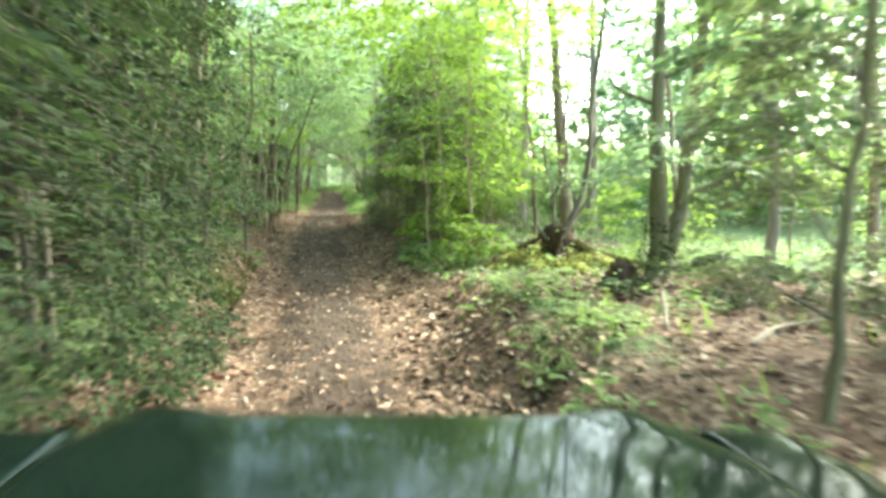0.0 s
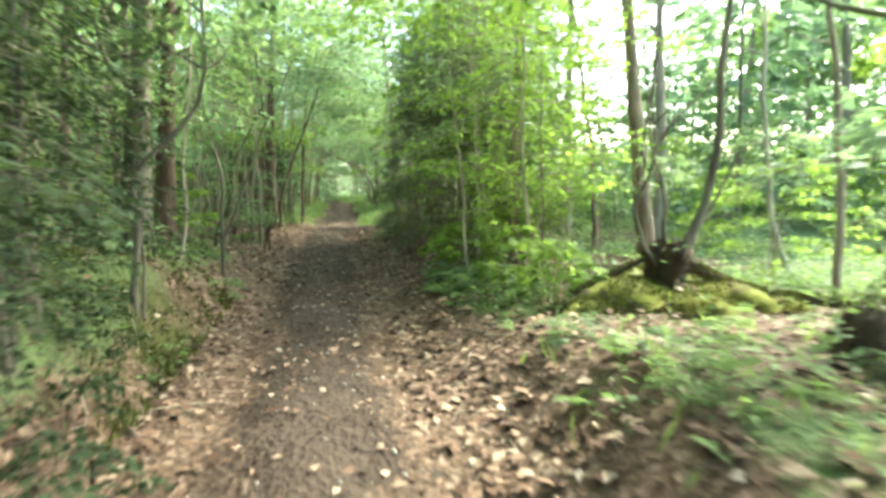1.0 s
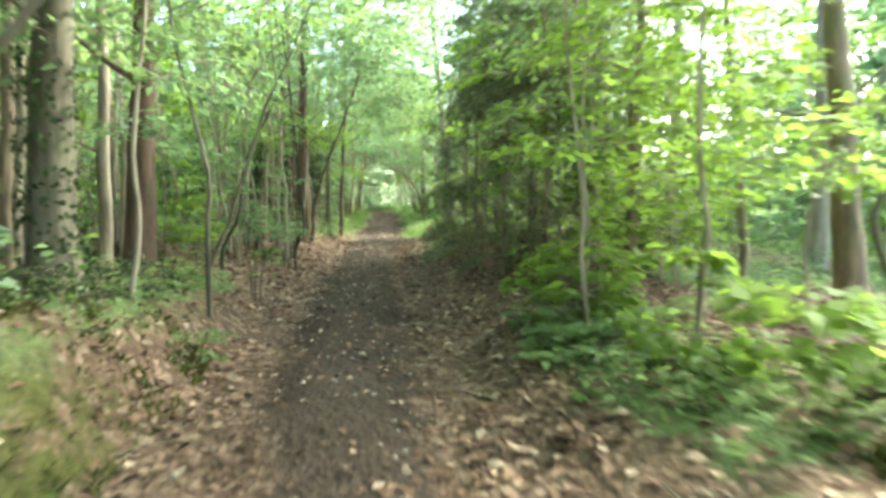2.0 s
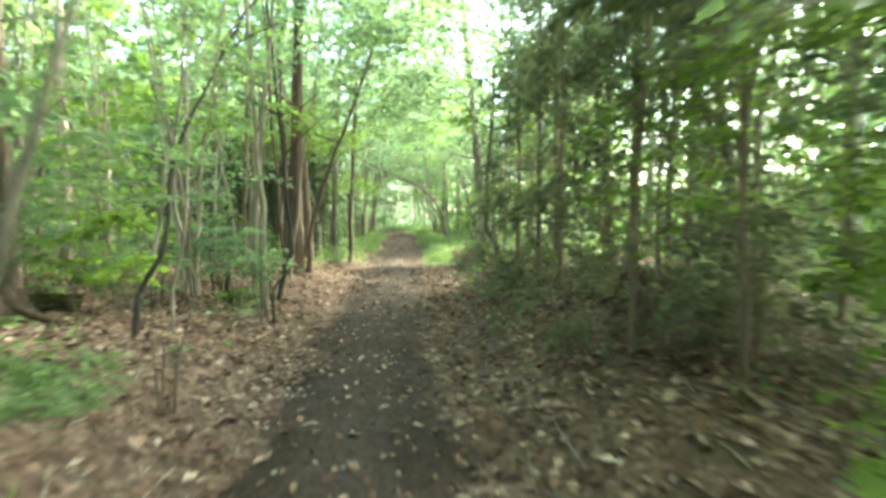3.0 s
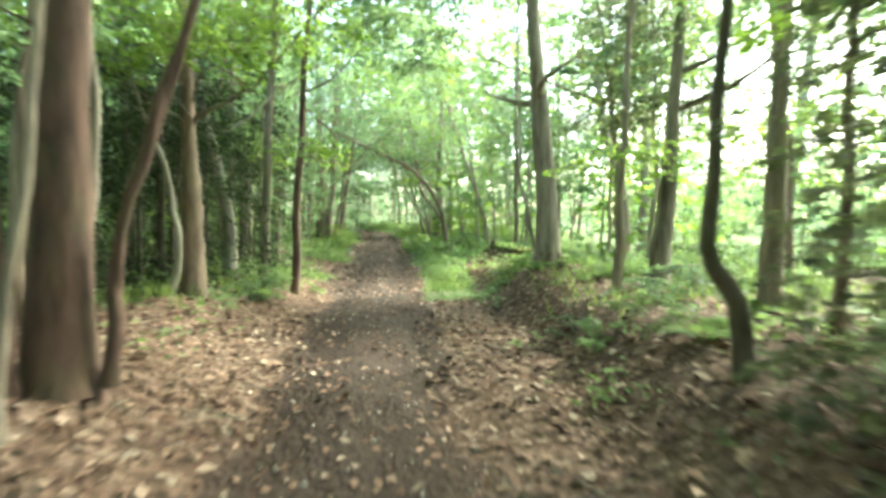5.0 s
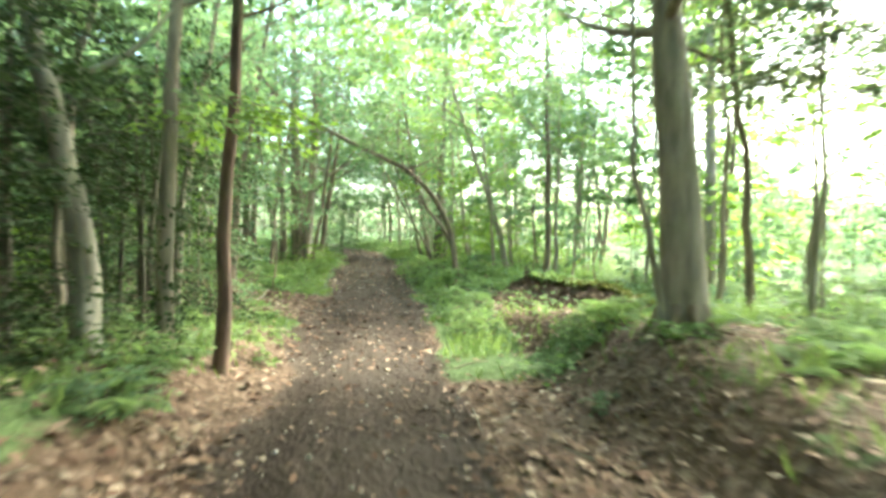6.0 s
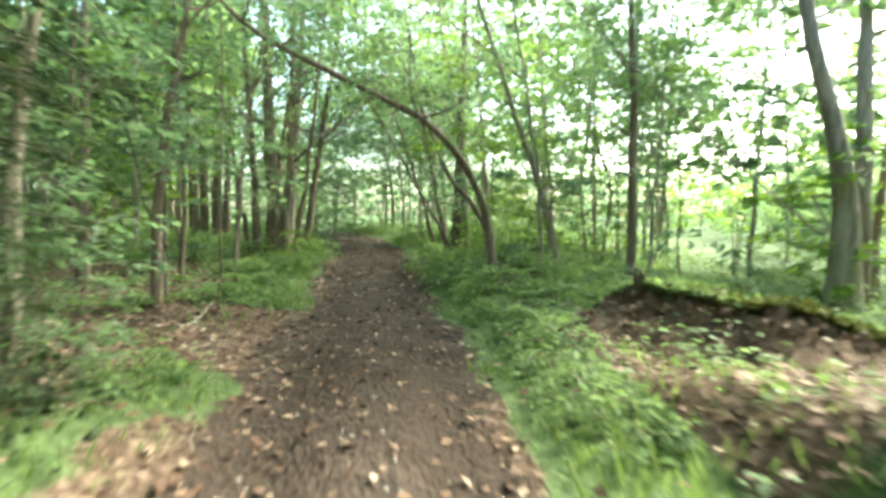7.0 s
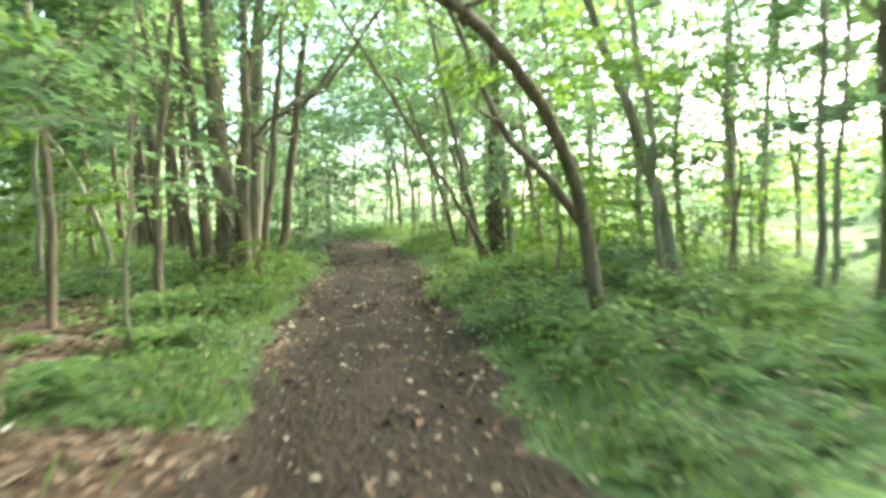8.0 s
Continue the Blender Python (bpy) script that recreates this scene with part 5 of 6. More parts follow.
def old_stump(x, y):
    rng = np.random.default_rng(11)
    ob = root("stump", x, y, ground_z(x, y) - 0.3, "dark rotten stump with jagged top and mossy foot, sprouting stems", "stump")
    body = lump_mesh("stump_body", ROT, 0.145, 0.74, rng, rings=24, sides=44, profile=lambda s: 1.75 - 2.2 * s + 2.0 * s * s if s < 0.95 else 0.6, jag=0.34, rough=0.34)
    part("stump_body", body, ob)
    # moss cushions that bank up round the foot
    for mx, my, wide, high in ((-0.5, -0.1, 0.55, 0.34), (0.6, 0.0, 0.6, 0.34), (0.05, 0.5, 0.7, 0.36), (1.2, -0.15, 0.5, 0.28), (-0.95, -0.25, 0.4, 0.26), (0.1, -0.5, 0.5, 0.26)):
        base = ground_z(x + mx, y + my) - ground_z(x, y) + 0.3
        pad = part("moss_cushion", lump_mesh("moss_cushion", MOSSY, wide, high, rng, rings=10, sides=26, profile=lambda s: math.sqrt(max(0.0, 1 - s ** 1.6)) + 0.02, rough=0.16), ob, "yellow-green moss cushion")
        pad.location = (mx, my, base)

        def dome(r, n, wide=wide, high=high):
            a, s = r.uniform(0, 6.28, n), r.random(n)
            rr = wide * np.sqrt(1 - s ** 1.6)
            return np.stack([rr * np.cos(a), rr * np.sin(a), high * s - 0.14], -1), unit(np.stack([np.cos(a), np.sin(a), 0.4 + 1.5 * s], -1))

        tufts = part("moss_growth", moss_tufts("moss_growth", rng, 1300, dome, 0.045), ob)
        tufts.location = (mx, my, base)
    stems = [(0.13, [(0.06, 0, 0.45), (0.2, 0, 0.68), (0.42, 0, 1.15), (0.55, 0, 1.9), (0.6, 0.05, 2.8), (0.75, 0.05, 4.3), (0.85, 0.1, 6.0)]),
             (0.06, [(0.26, 0, 0.75), (0.45, 0.1, 1.0), (0.62, 0.1, 1.3), (0.85, 0.1, 1.8)]),
             (0.05, [(-0.12, 0, 0.5), (-0.28, 0, 0.68), (-0.34, 0, 0.8)]),
             (0.05, [(0.02, 0.08, 0.5), (-0.05, 0.1, 1.3), (-0.25, 0.1, 2.0), (-0.3, 0.1, 3.2)])]
    for d, pts in stems:
        m, _ = stem_mesh("stem", pts, d, BARK_DARK, rng, 8, 0.4, 0.6)
        part("stem", m, ob)
    for k in range(4):
        a = 0.4 + 1.25 * k
        m, _ = stem_mesh("root_arm", [(0.15 * math.cos(a), 0.15 * math.sin(a), 0.1), (0.45 * math.cos(a), 0.45 * math.sin(a), 0.03), (0.8 * math.cos(a + 0.2), 0.8 * math.sin(a + 0.2), -0.1)], 0.14, ROT, rng, 7, 0.4, 0.2, 0.02, 9)
        part("root_arm", m, ob)


old_stump(3.23, 9.95)


def moss_bank():
    """Moss and short grass growing on the steep bank below the ivy-clad tree."""
    rng = np.random.default_rng(12)
    n = 15000
    y = rng.uniform(7.4, 13.2, n)
    x = middle(y) - rng.uniform(1.35, 3.1, n)
    clump = value_noise(x, y, 0.45, 61) + 0.6 * value_noise(x, y, 0.18, 62)
    keep = rng.random(n) < np.clip(0.45 + 1.6 * clump, 0.03, 1)
    x, y, clump = x[keep], y[keep], clump[keep]
    n = len(x)
    x0, y0 = -2.6, 9.8
    z0 = ground_z(x0, y0)
    ob = root("moss_bank", x0, y0, z0, "steep bank covered with olive moss and short grass", "moss")
    at = np.stack([x - x0, y - y0, terrain(x, y) - z0 - 0.005], -1)
    low = rng.random(n) < 0.6
    for name, leaf, some, long, wide, rise in (("moss_growth", LEAF_MOSS, low, (0.025, 0.06), 0.7, 0.5), ("grass_growth", LEAF_BANK, ~low, (0.05, 0.13), 0.16, 0.9)):
        m = int(some.sum())
        way = unit(rng.normal(0, 0.7, (m, 3)) + [0.25, 0, rise])
        length = rng.uniform(*long, m) * (1 + clump[some])
        v, f = leaf_quads(at[some], way, rng.normal(0, 1, (m, 3)) + [0.6, 0, 0.6], length, length * wide)
        part(name, build_mesh(name, v, f, leaf), ob)


moss_bank()


def log(points, diameter, label, bark=ROT, moss=0.5, name="log"):
    rng = np.random.default_rng(int(points[0][1] * 100))
    x, y = points[0][:2]
    z = ground_z(x, y)
    ob = root(name, x, y, z, label, "log")
    pts = [(px - x, py - y, ground_z(px, py) - z + up) for px, py, up in points]
    _, line = stem_mesh("log_line", pts, diameter, bark, rng, 4, 0.7, 0.1, 0.06, 26)
    radii = diameter / 2 * np.linspace(1.0, 0.65, 26) * (1 + 0.35 * (rng.random(26) - 0.5))
    radii[0] *= 0.55
    radii[-1] *= 0.2
    v, f = tube(line, radii, 12, rng, 0.3 if diameter > 0.12 else 0.1)
    part("log_wood", build_mesh("log_wood", v, f, bark, smooth_faces=True), ob)
    if moss:
        def top(r, n):
            k = r.integers(0, len(line) - 1, n)
            at = line[k] + (line[k + 1] - line[k]) * r.random(n)[:, None]
            a = r.normal(0, 0.8, n)
            way = unit(line[k + 1] - line[k])
            side = unit(np.cross(way, [0, 0, 1.0]))
            normal = side * np.sin(a)[:, None] + np.array([0, 0, 1.0]) * np.cos(a)[:, None]
            return at + normal * diameter * 0.45, normal
        part("moss", moss_tufts("moss", rng, int(26000 * moss * diameter), top, 0.04), ob, "yellow-green moss")
    return ob


log([(3.45, 9.95, 0.22), (4.1, 9.9, 0.18), (4.9, 9.8, 0.12), (6.2, 9.6, 0.08)], 0.16, "fallen mossy log beside an old stump")
log([(2.2, 10.4, 0.08), (2.6, 10.3, 0.16), (2.95, 10.1, 0.3)], 0.09, "short broken branch leaning on a stump", moss=0.1)
log([(-5.0, 38.9, 0.03), (-5.05, 39.8, 0.06), (-5.2, 41.0, 0.05)], 0.05, "pale fallen branch on leaf litter", BARK_PALE, 0)
log([(2.5, 4.6, 0.05), (2.62, 4.9, 0.2), (2.7, 5.1, 0.28)], 0.04, "grey broken stick on the bank", BARK_GREY, 0)
log([(3.0, 4.2, 0.03), (3.8, 4.9, 0.05), (4.6, 5.1, 0.04)], 0.05, "grey fallen stick on leaf litter", BARK_GREY, 0)
log([(-8.6, 21.2, 0.05), (-7.4, 20.6, 0.12), (-6.3, 20.9, 0.1)], 0.34, "mossy fallen trunk on the leaf-strewn slope", ROT, 0.5)
log([(5.2, 30.6, 0.05), (7.0, 31.5, 0.1), (9.0, 32.0, 0.05)], 0.2, "fallen trunk beside dark trees", BARK_DARK, 0.3)


def dead_stump(x, y, wide, high, label, arms=4):
    rng = np.random.default_rng(int(y * 10))
    ob = root("stump", x, y, ground_z(x, y), label, "stump")
    part("stump_body", lump_mesh("stump_body", ROT, wide, high + 0.15, rng, profile=lambda s: 1.4 - 0.8 * s if s < 0.96 else 0.3, jag=0.35, rough=0.3), ob)
    for k in range(arms):
        a = 1.6 * k
        m, _ = stem_mesh("root_arm", [(wide * 0.6 * math.cos(a), wide * 0.6 * math.sin(a), 0.18), (wide * 1.5 * math.cos(a), wide * 1.5 * math.sin(a), 0.06), (wide * 2.6 * math.cos(a + 0.3), wide * 2.6 * math.sin(a + 0.3), -0.12)], 0.14, ROT, rng, 7, 0.4, 0.2, 0.02, 8)
        part("root_arm", m, ob)


dead_stump(1.7, 18.9, 0.34, 0.36, "dark rotten stump under evergreens")
dead_stump(-6.6, 19.6, 0.3, 0.35, "dark hollow stump on the leaf-strewn slope")
dead_stump(3.15, 7.0, 0.2, 0.2, "low dark stump on the mossy bank", 0)
dead_stump(0.72, 38.4, 0.10, 0.5, "upright rotten stub at the end of an earth bank")

# a washed-out bank of bare earth with a mossy turf lip and hanging roots
BANK_LINE = curve_points([(0.35, 39.1, 0.02), (0.72, 38.45, 0.42), (1.05, 37.95, 0.48), (1.6, 37.4, 0.44), (2.2, 36.95, 0.28), (2.9, 36.55, 0.12), (3.8, 36.2, -0.06)], 60)


def torn_bank():
    rng = np.random.default_rng(44)
    x0, y0 = 1.7, 36.5
    z0 = ground_z(x0, y0)
    ob = root("earth_bank", x0, y0, z0, "washed-out bank of dark brown earth under a mossy turf lip", "earth bank")
    way = unit(np.gradient(BANK_LINE[:, :2], axis=0))
    front = np.stack([way[:, 1], -way[:, 0]], -1)
    front *= np.where(front[:, 1:2] < 0, 1, -1)
    hollow = 0.14 * (value_noise(BANK_LINE[:, 0], BANK_LINE[:, 1], 0.6, 40) + 0.2)
    BANK_LINE[:, 2] += 0.22 * value_noise(BANK_LINE[:, 0], BANK_LINE[:, 1], 0.55, 41)

    def strip(name, profile, material, label, lumps):
        rows = []
        for out, up, dig in profile:
            p = BANK_LINE[:, :2] + front * (out - dig * hollow)[:, None]
            g = terrain(p[:, 0], p[:, 1])
            back = terrain(BANK_LINE[:, 0], BANK_LINE[:, 1])
            z = g * (1 - min(1, max(0, up))) + back * min(1, max(0, up)) + up * BANK_LINE[:, 2] - (0.08 if up == 0 else 0)
            rows.append(np.concatenate([p, z[:, None]], -1))
        grid = np.array(rows)
        grid += lumps * (rng.random(grid.shape) - 0.5)
        m, n = grid.shape[:2]
        i = np.arange(m * n).reshape(m, n)
        faces = np.stack([i[:-1, :-1], i[1:, :-1], i[1:, 1:], i[:-1, 1:]], -1).reshape(-1, 4)
        part(name, build_mesh(name, grid.reshape(-1, 3) - [x0, y0, z0], faces, material, smooth_faces=True), ob, label)
        return grid

    face = strip("earth_face", [(1.0, 0.0, 0), (0.75, 0.1, 0), (0.55, 0.2, 0), (0.4, 0.32, 0.3), (0.28, 0.46, 0.6), (0.19, 0.62, 0.8), (0.12, 0.76, 0.8), (0.06, 0.88, 0.5), (0.03, 0.95, 0.3)], EARTH, "bare crumbling brown earth", 0.13)
    turf = strip("turf_lip", [(-0.03, 0.90, 0.3), (0.015, 0.94, 0.3), (0.02, 0.99, 0.2), (0.0, 1.04, 0), (-0.1, 1.10, 0), (-0.4, 1.05, 0), (-0.9, 0.9, 0), (-1.5, 0.55, 0), (-2.4, 0.0, 0)], TURF, "mossy turf overhanging the bare earth", 0.08)
    m = 420
    j, k = rng.integers(0, 7, m), rng.integers(2, 50, m)
    bits = face[j, k] + (face[j, k + 1] - face[j, k]) * rng.random((m, 1)) - [x0, y0, z0]
    out = np.repeat(np.array([[0.0, -0.6, 0.7]]), m, 0)
    bits += out * 0.035
    size = rng.uniform(0.03, 0.1, m)
    v, f = leaf_quads(bits, rng.normal(0, 1, (m, 3)), out + rng.normal(0, 0.3, (m, 3)), size, size * 0.6)
    part("fallen_leaves", build_mesh("fallen_leaves", v, f, DEAD_LEAF), ob, "dead leaves caught on the earth face")
    n = 4200
    j, k = rng.integers(1, 8, n), rng.integers(0, 58, n)
    at = turf[j, k] + (turf[j, k + 1] - turf[j, k]) * rng.random((n, 1)) + (turf[np.minimum(j + 1, 8), k] - turf[j, k]) * rng.random((n, 1)) - [x0, y0, z0]
    up = np.tile([0, 0, 1.0], (n, 1))
    length = 0.08 * rng.uniform(0.5, 1.6, n)
    v, f = leaf_quads(at, unit(rng.normal(0, 1, (n, 3)) + up * 0.6), up + rng.normal(0, 0.5, (n, 3)), length, length * 0.55)
    f = f.reshape(n, -1, f.shape[1])
    mossy = k + rng.normal(0, 6, n) > 24
    part("turf_growth", build_mesh("turf_growth", v, f[~mossy].reshape(-1, f.shape[2]), LEAF_HERB), ob, "short green growth on the turf")
    part("moss_growth", build_mesh("moss_growth", v, f[mossy].reshape(-1, f.shape[2]), LEAF_MOSS), ob, "olive moss on the low end of the turf")
    for q in range(16):
        k = 2 + 3 * q
        p = turf[1, k] - [x0, y0, z0]
        drop = rng.uniform(0.15, 0.4)
        side = rng.normal(0, 0.08)
        line = [p, p + [front[k, 0] * 0.05 + side * 0.5, front[k, 1] * 0.05, -drop * 0.5], p + [front[k, 0] * 0.02 + side, front[k, 1] * 0.02, -drop]]
        m, _ = stem_mesh("rootlet", line, rng.uniform(0.012, 0.03), BARK_BROWN, rng, 5, 0.4, 0.0, 0.06, 7)
        part("rootlet", m, ob)


torn_bank()


def bare_earth(x, y):
    """True on and just before the washed-out bank."""
    line = np.interp(x, BANK_LINE[:, 0], BANK_LINE[:, 1])
    return (x > -0.2) & (x < 3.4) & (y > line - 1.3) & (y < line + 0.5)


# roots that grip the bank below the big roadside tree
big_roots = root("root_mound", 0.8, 31.75, ground_z(0.8, 31.75), "exposed roots and earth below a big tree", "roots")
for k in range(6):
    a = 2.6 + 0.7 * k
    rr = np.random.default_rng(k)
    r1, r2 = 0.32, rr.uniform(0.5, 0.7)
    base = ground_z(0.8, 31.75)
    p = [(0.18 * math.cos(a), 0.18 * math.sin(a), 0.25)]
    for q in (r1, r2):
        px, py = q * math.cos(a), q * math.sin(a)
        p.append((px, py, ground_z(0.8 + px, 31.75 + py) - base + (0.02 if q == r1 else -0.07)))
    part("root_arm", stem_mesh("root_arm", p, 0.11, BARK_BROWN, rr, 8, 0.35, 0.2, 0.06, 10)[0], big_roots)


def brush_heap(x, y, wide, tall, seed):
    """Dead crooked branches and twigs heaped under the evergreens."""
    rng = np.random.default_rng(seed)
    ob = root("brush_heap", x, y, ground_z(x, y), "heap of dead brown twigs under dark evergreens", "brushwood")
    for q in range(9):
        a = rng.uniform(0, 6.28)
        px, py = wide * 0.5 * math.cos(a), wide * 0.5 * math.sin(a)
        low = ground_z(x + px, y + py) - ground_z(x, y)
        top = tall * rng.uniform(0.5, 1.0)
        line = [(px, py, low - 0.03), (0.2 * px, 0.2 * py, low + 0.7 * top), (-0.6 * px, -0.6 * py, top), (-1.1 * px, -1.1 * py, 0.6 * top)]
        part("branch", stem_mesh("branch", line, rng.uniform(0.02, 0.04), BARK_BROWN, rng, 6, 0.3, 0.0, 0.08, 10)[0], ob)
    n = 260
    a, q = rng.uniform(0, 6.28, n), np.sqrt(rng.random(n))
    base = np.stack([wide * 0.5 * q * np.cos(a), wide * 0.5 * q * np.sin(a), tall * (1 - 0.7 * q**2) * rng.uniform(0.15, 1.0, n)], -1)
    v, f = spray_twigs(rng, base, a + rng.normal(0, 0.9, n), rng.uniform(0.2, 0.55, n), 0.006, droop=0.8, rise=0.3)
    part("brushwood", build_mesh("brushwood", v, f, BARK_BROWN), ob, "fine dead brown brushwood")


brush_heap(1.55, 17.55, 1.0, 0.75, 5)
brush_heap(2.5, 18.3, 0.8, 0.5, 8)

# ---- woods further off ----


def far_tree_protos():
    """Plain forest trees to be copied: a trunk, limbs and one or two crowns each."""
    protos = []
    for k in range(7):
        rng = np.random.default_rng(300 + k)
        d = (0.16, 0.24, 0.3, 0.14, 0.2, 0.36, 0.12)[k]
        ob = root("tree", 0, -300 - 10 * k, 0, "slender forest tree standing back in the wood", "tree", "trees of the wood")
        lean = rng.uniform(-0.8, 0.8, 2)
        me, line = stem_mesh("trunk", [(0, 0, -0.4), (lean[0] * 0.3, lean[1] * 0.3, 3), (lean[0], lean[1], 9)], d, (BARK_GREY, BARK_BROWN, BARK_GREY, BARK_PALE, BARK_BROWN, BARK_GREY, BARK_DARK)[k], rng, 8, 0.4)
        part("trunk", me, ob)
        for _ in range(4):
            at = line[rng.integers(len(line) // 4, len(line) - 2)]
            m, _ = stem_mesh("limb", limb_line(rng, at, rng.uniform(0, 6.28), rng.uniform(0.8, 1.8), rng.uniform(0.3, 0.9)), d * 0.22 + 0.012, BARK_BROWN, rng, 5, 0.25, 0, 0.04, 6)
            part("limb", m, ob)
        c = part("crown", FAR_CANOPY[k % 5], ob)
        c.location, c.rotation_euler = (*line[int(len(line) * 0.55)][:2], (4.0, 3.4, 5.0, 2.8, 4.4, 5.2, 3.0)[k]), (0, 0, k)
        if k in (0, 1, 3, 4):
            hang(ob, FAR_CANOPY[(k + 2) % 5], *line[-2][:2], 7.0, 1.1, k + 2.0)
        protos.append(ob)
    return protos


TAKEN = [(o.location.x, o.location.y) for o in scene.objects if o.parent is None and o.type == "EMPTY"]


def scatter_woods():
    protos = far_tree_protos()
    rng = np.random.default_rng(77)
    placed, tries = list(TAKEN), 0
    used = set()
    made = 0
    while made < 225 and tries < 9000:
        tries += 1
        y = rng.uniform(-12, 105)
        side = rng.uniform(-34, 30)
        x = float(middle(y)) + side
        if abs(side) < 3.6 + 0.02 * max(0, y):
            continue
        if side > 10 and y > 37 and rng.random() < 0.94:
            continue
        if side > 4.0 and y < 17 and rng.random() < 0.93:
            continue
        if 0 < side < 9 and 33 < y < 44:
            continue
        if side > 9 and y <= 37 and rng.random() < (0.55 if y > 17 else 0.3):
            continue
        if y > 58 and -9 < x < 14 and (y > 70 or rng.random() < 0.5):
            continue
        if side < -11 and rng.random() < 0.5:
            continue
        if any((x - a) ** 2 + (y - b) ** 2 < (1.5 if abs(side) < 9 else 2.2) ** 2 for a, b in placed):
            continue
        k = int(rng.choice((2, 5, 6))) if side > 4 and y < 34 else int(rng.integers(len(protos)))
        m = pose(x, y, ground_z(x, y), 0, 0, rng.uniform(0, 360)) @ Matrix.Scale(rng.uniform(0.85, 1.2), 4)
        placed.append((x, y))
        made += 1
        if -8.5 < side < 0 and 35 < y < 45:
            continue
        if k not in used:
            used.add(k)
            protos[k].matrix_basis = m
        else:
            copy_scaled(protos[k], m)


def copy_scaled(ob, m):
    twin = copy_thing(ob, m)
    twin.matrix_basis = m
    return twin


scatter_woods()


def scatter_bushes():
    """Leafy young growth between the trunks, in and beyond the first rows of trees."""
    rng = np.random.default_rng(91)
    protos = []
    for k in range(4):
        protos.append(bush(0, -400 - 8 * k, FAR_UNDER[k], 1.0, "leafy undergrowth bush among the trees", lift=0.3, thick=0.03, group="undergrowth of the wood"))
    used, made, tries = set(), 0, 0
    while made < 240 and tries < 9000:
        tries += 1
        y, side = rng.uniform(-4, 95), rng.uniform(-24, 34)
        x = float(middle(y)) + side
        if abs(side) < 5.8 or (side < 0 and rng.random() < 0.25) or (0 < side < 9 and 30 < y < 41):
            continue
        if y > 58 and -9 < x < 16 and (y > 68 or rng.random() < 0.5):
            continue
        if -7 < side < 0 and 33 < y < 47:
            continue
        if side > 4 and y < 18 and rng.random() < 0.75:
            continue
        k = int(rng.integers(4))
        m = pose(x, y, ground_z(x, y), 0, 0, rng.uniform(0, 360)) @ Matrix.Scale(rng.uniform(0.7, 1.35), 4)
        if k not in used:
            used.add(k)
            protos[k].matrix_basis = m
        else:
            copy_scaled(protos[k], m)
        made += 1


scatter_bushes()


def far_woods():
    """The wood's far side all round: a deep band of large leaf sprays, too far to tell the trees apart."""
    rng = np.random.default_rng(15)
    n = 11000
    y = rng.uniform(-25, 125, n)
    left = rng.random(n) < 0.55
    side = np.where(left, -rng.uniform(17, 42, n), rng.uniform(19, 60, n))
    open_right = ~left & (y > 30)
    side = np.where(open_right, rng.uniform(26, 80, n), side)
    x = middle(np.minimum(y, 60)) + side
    end = rng.random(n) < 0.16
    x, y = np.where(end, rng.uniform(-26, 30, n), x), np.where(end, rng.uniform(98, 125, n), y)
    beside = rng.random(n) < 0.06
    y = np.where(beside & ~end, rng.uniform(20, 40, n), y)
    x = np.where(beside & ~end, middle(y) + rng.uniform(13, 27, n), x)
    early = ~left & ~beside & ~end & (y < 17)
    x = np.where(early, x + 14, x)
    gone = early & (rng.random(n) < 0.5)
    x, y = x[~gone], y[~gone]
    left, open_right, beside, end, early = (k[~gone] for k in (left, open_right, beside, end, early))
    n = len(x)
    top = np.where(open_right & ~beside & ~end, 5.5, np.where(end | beside, 11.0, np.where(left, 8.5, np.where(early, 3.5, 6.0)))) * (0.7 + 0.6 * (value_noise(x, y, 6.0, 4) + 0.5))
    top = np.where(end & (x > -10), 6.5, top)
    z = terrain(x, y) + rng.random(n) ** 0.9 * top
    v, f = spray_leaves(rng, np.stack([x, y, z], -1), rng.uniform(0, 6.28, n), rng.uniform(1.1, 2.2, n), 13, np.repeat(np.where(open_right, 0.5, 0.4), 13), flat=0.9, far=True)
    tagged(new("far_woods", build_mesh("far_woods", v, f, LEAF_COOL)), "hazy light green wood in the distance", "woods", kind="stuff")


far_woods()

# ---- what covers the ground ----


def scatter_points(rng, count, density, y0=-2.0, y1=62.0, reach=9.0):
    """Random places beside and on the track, kept with the chance density(x, y, side)."""
    y = rng.uniform(y0, y1, count)
    side = rng.uniform(-reach, reach, count)
    x = middle(y) + side
    keep = rng.random(count) < density(x, y, side)
    return x[keep], y[keep], side[keep]


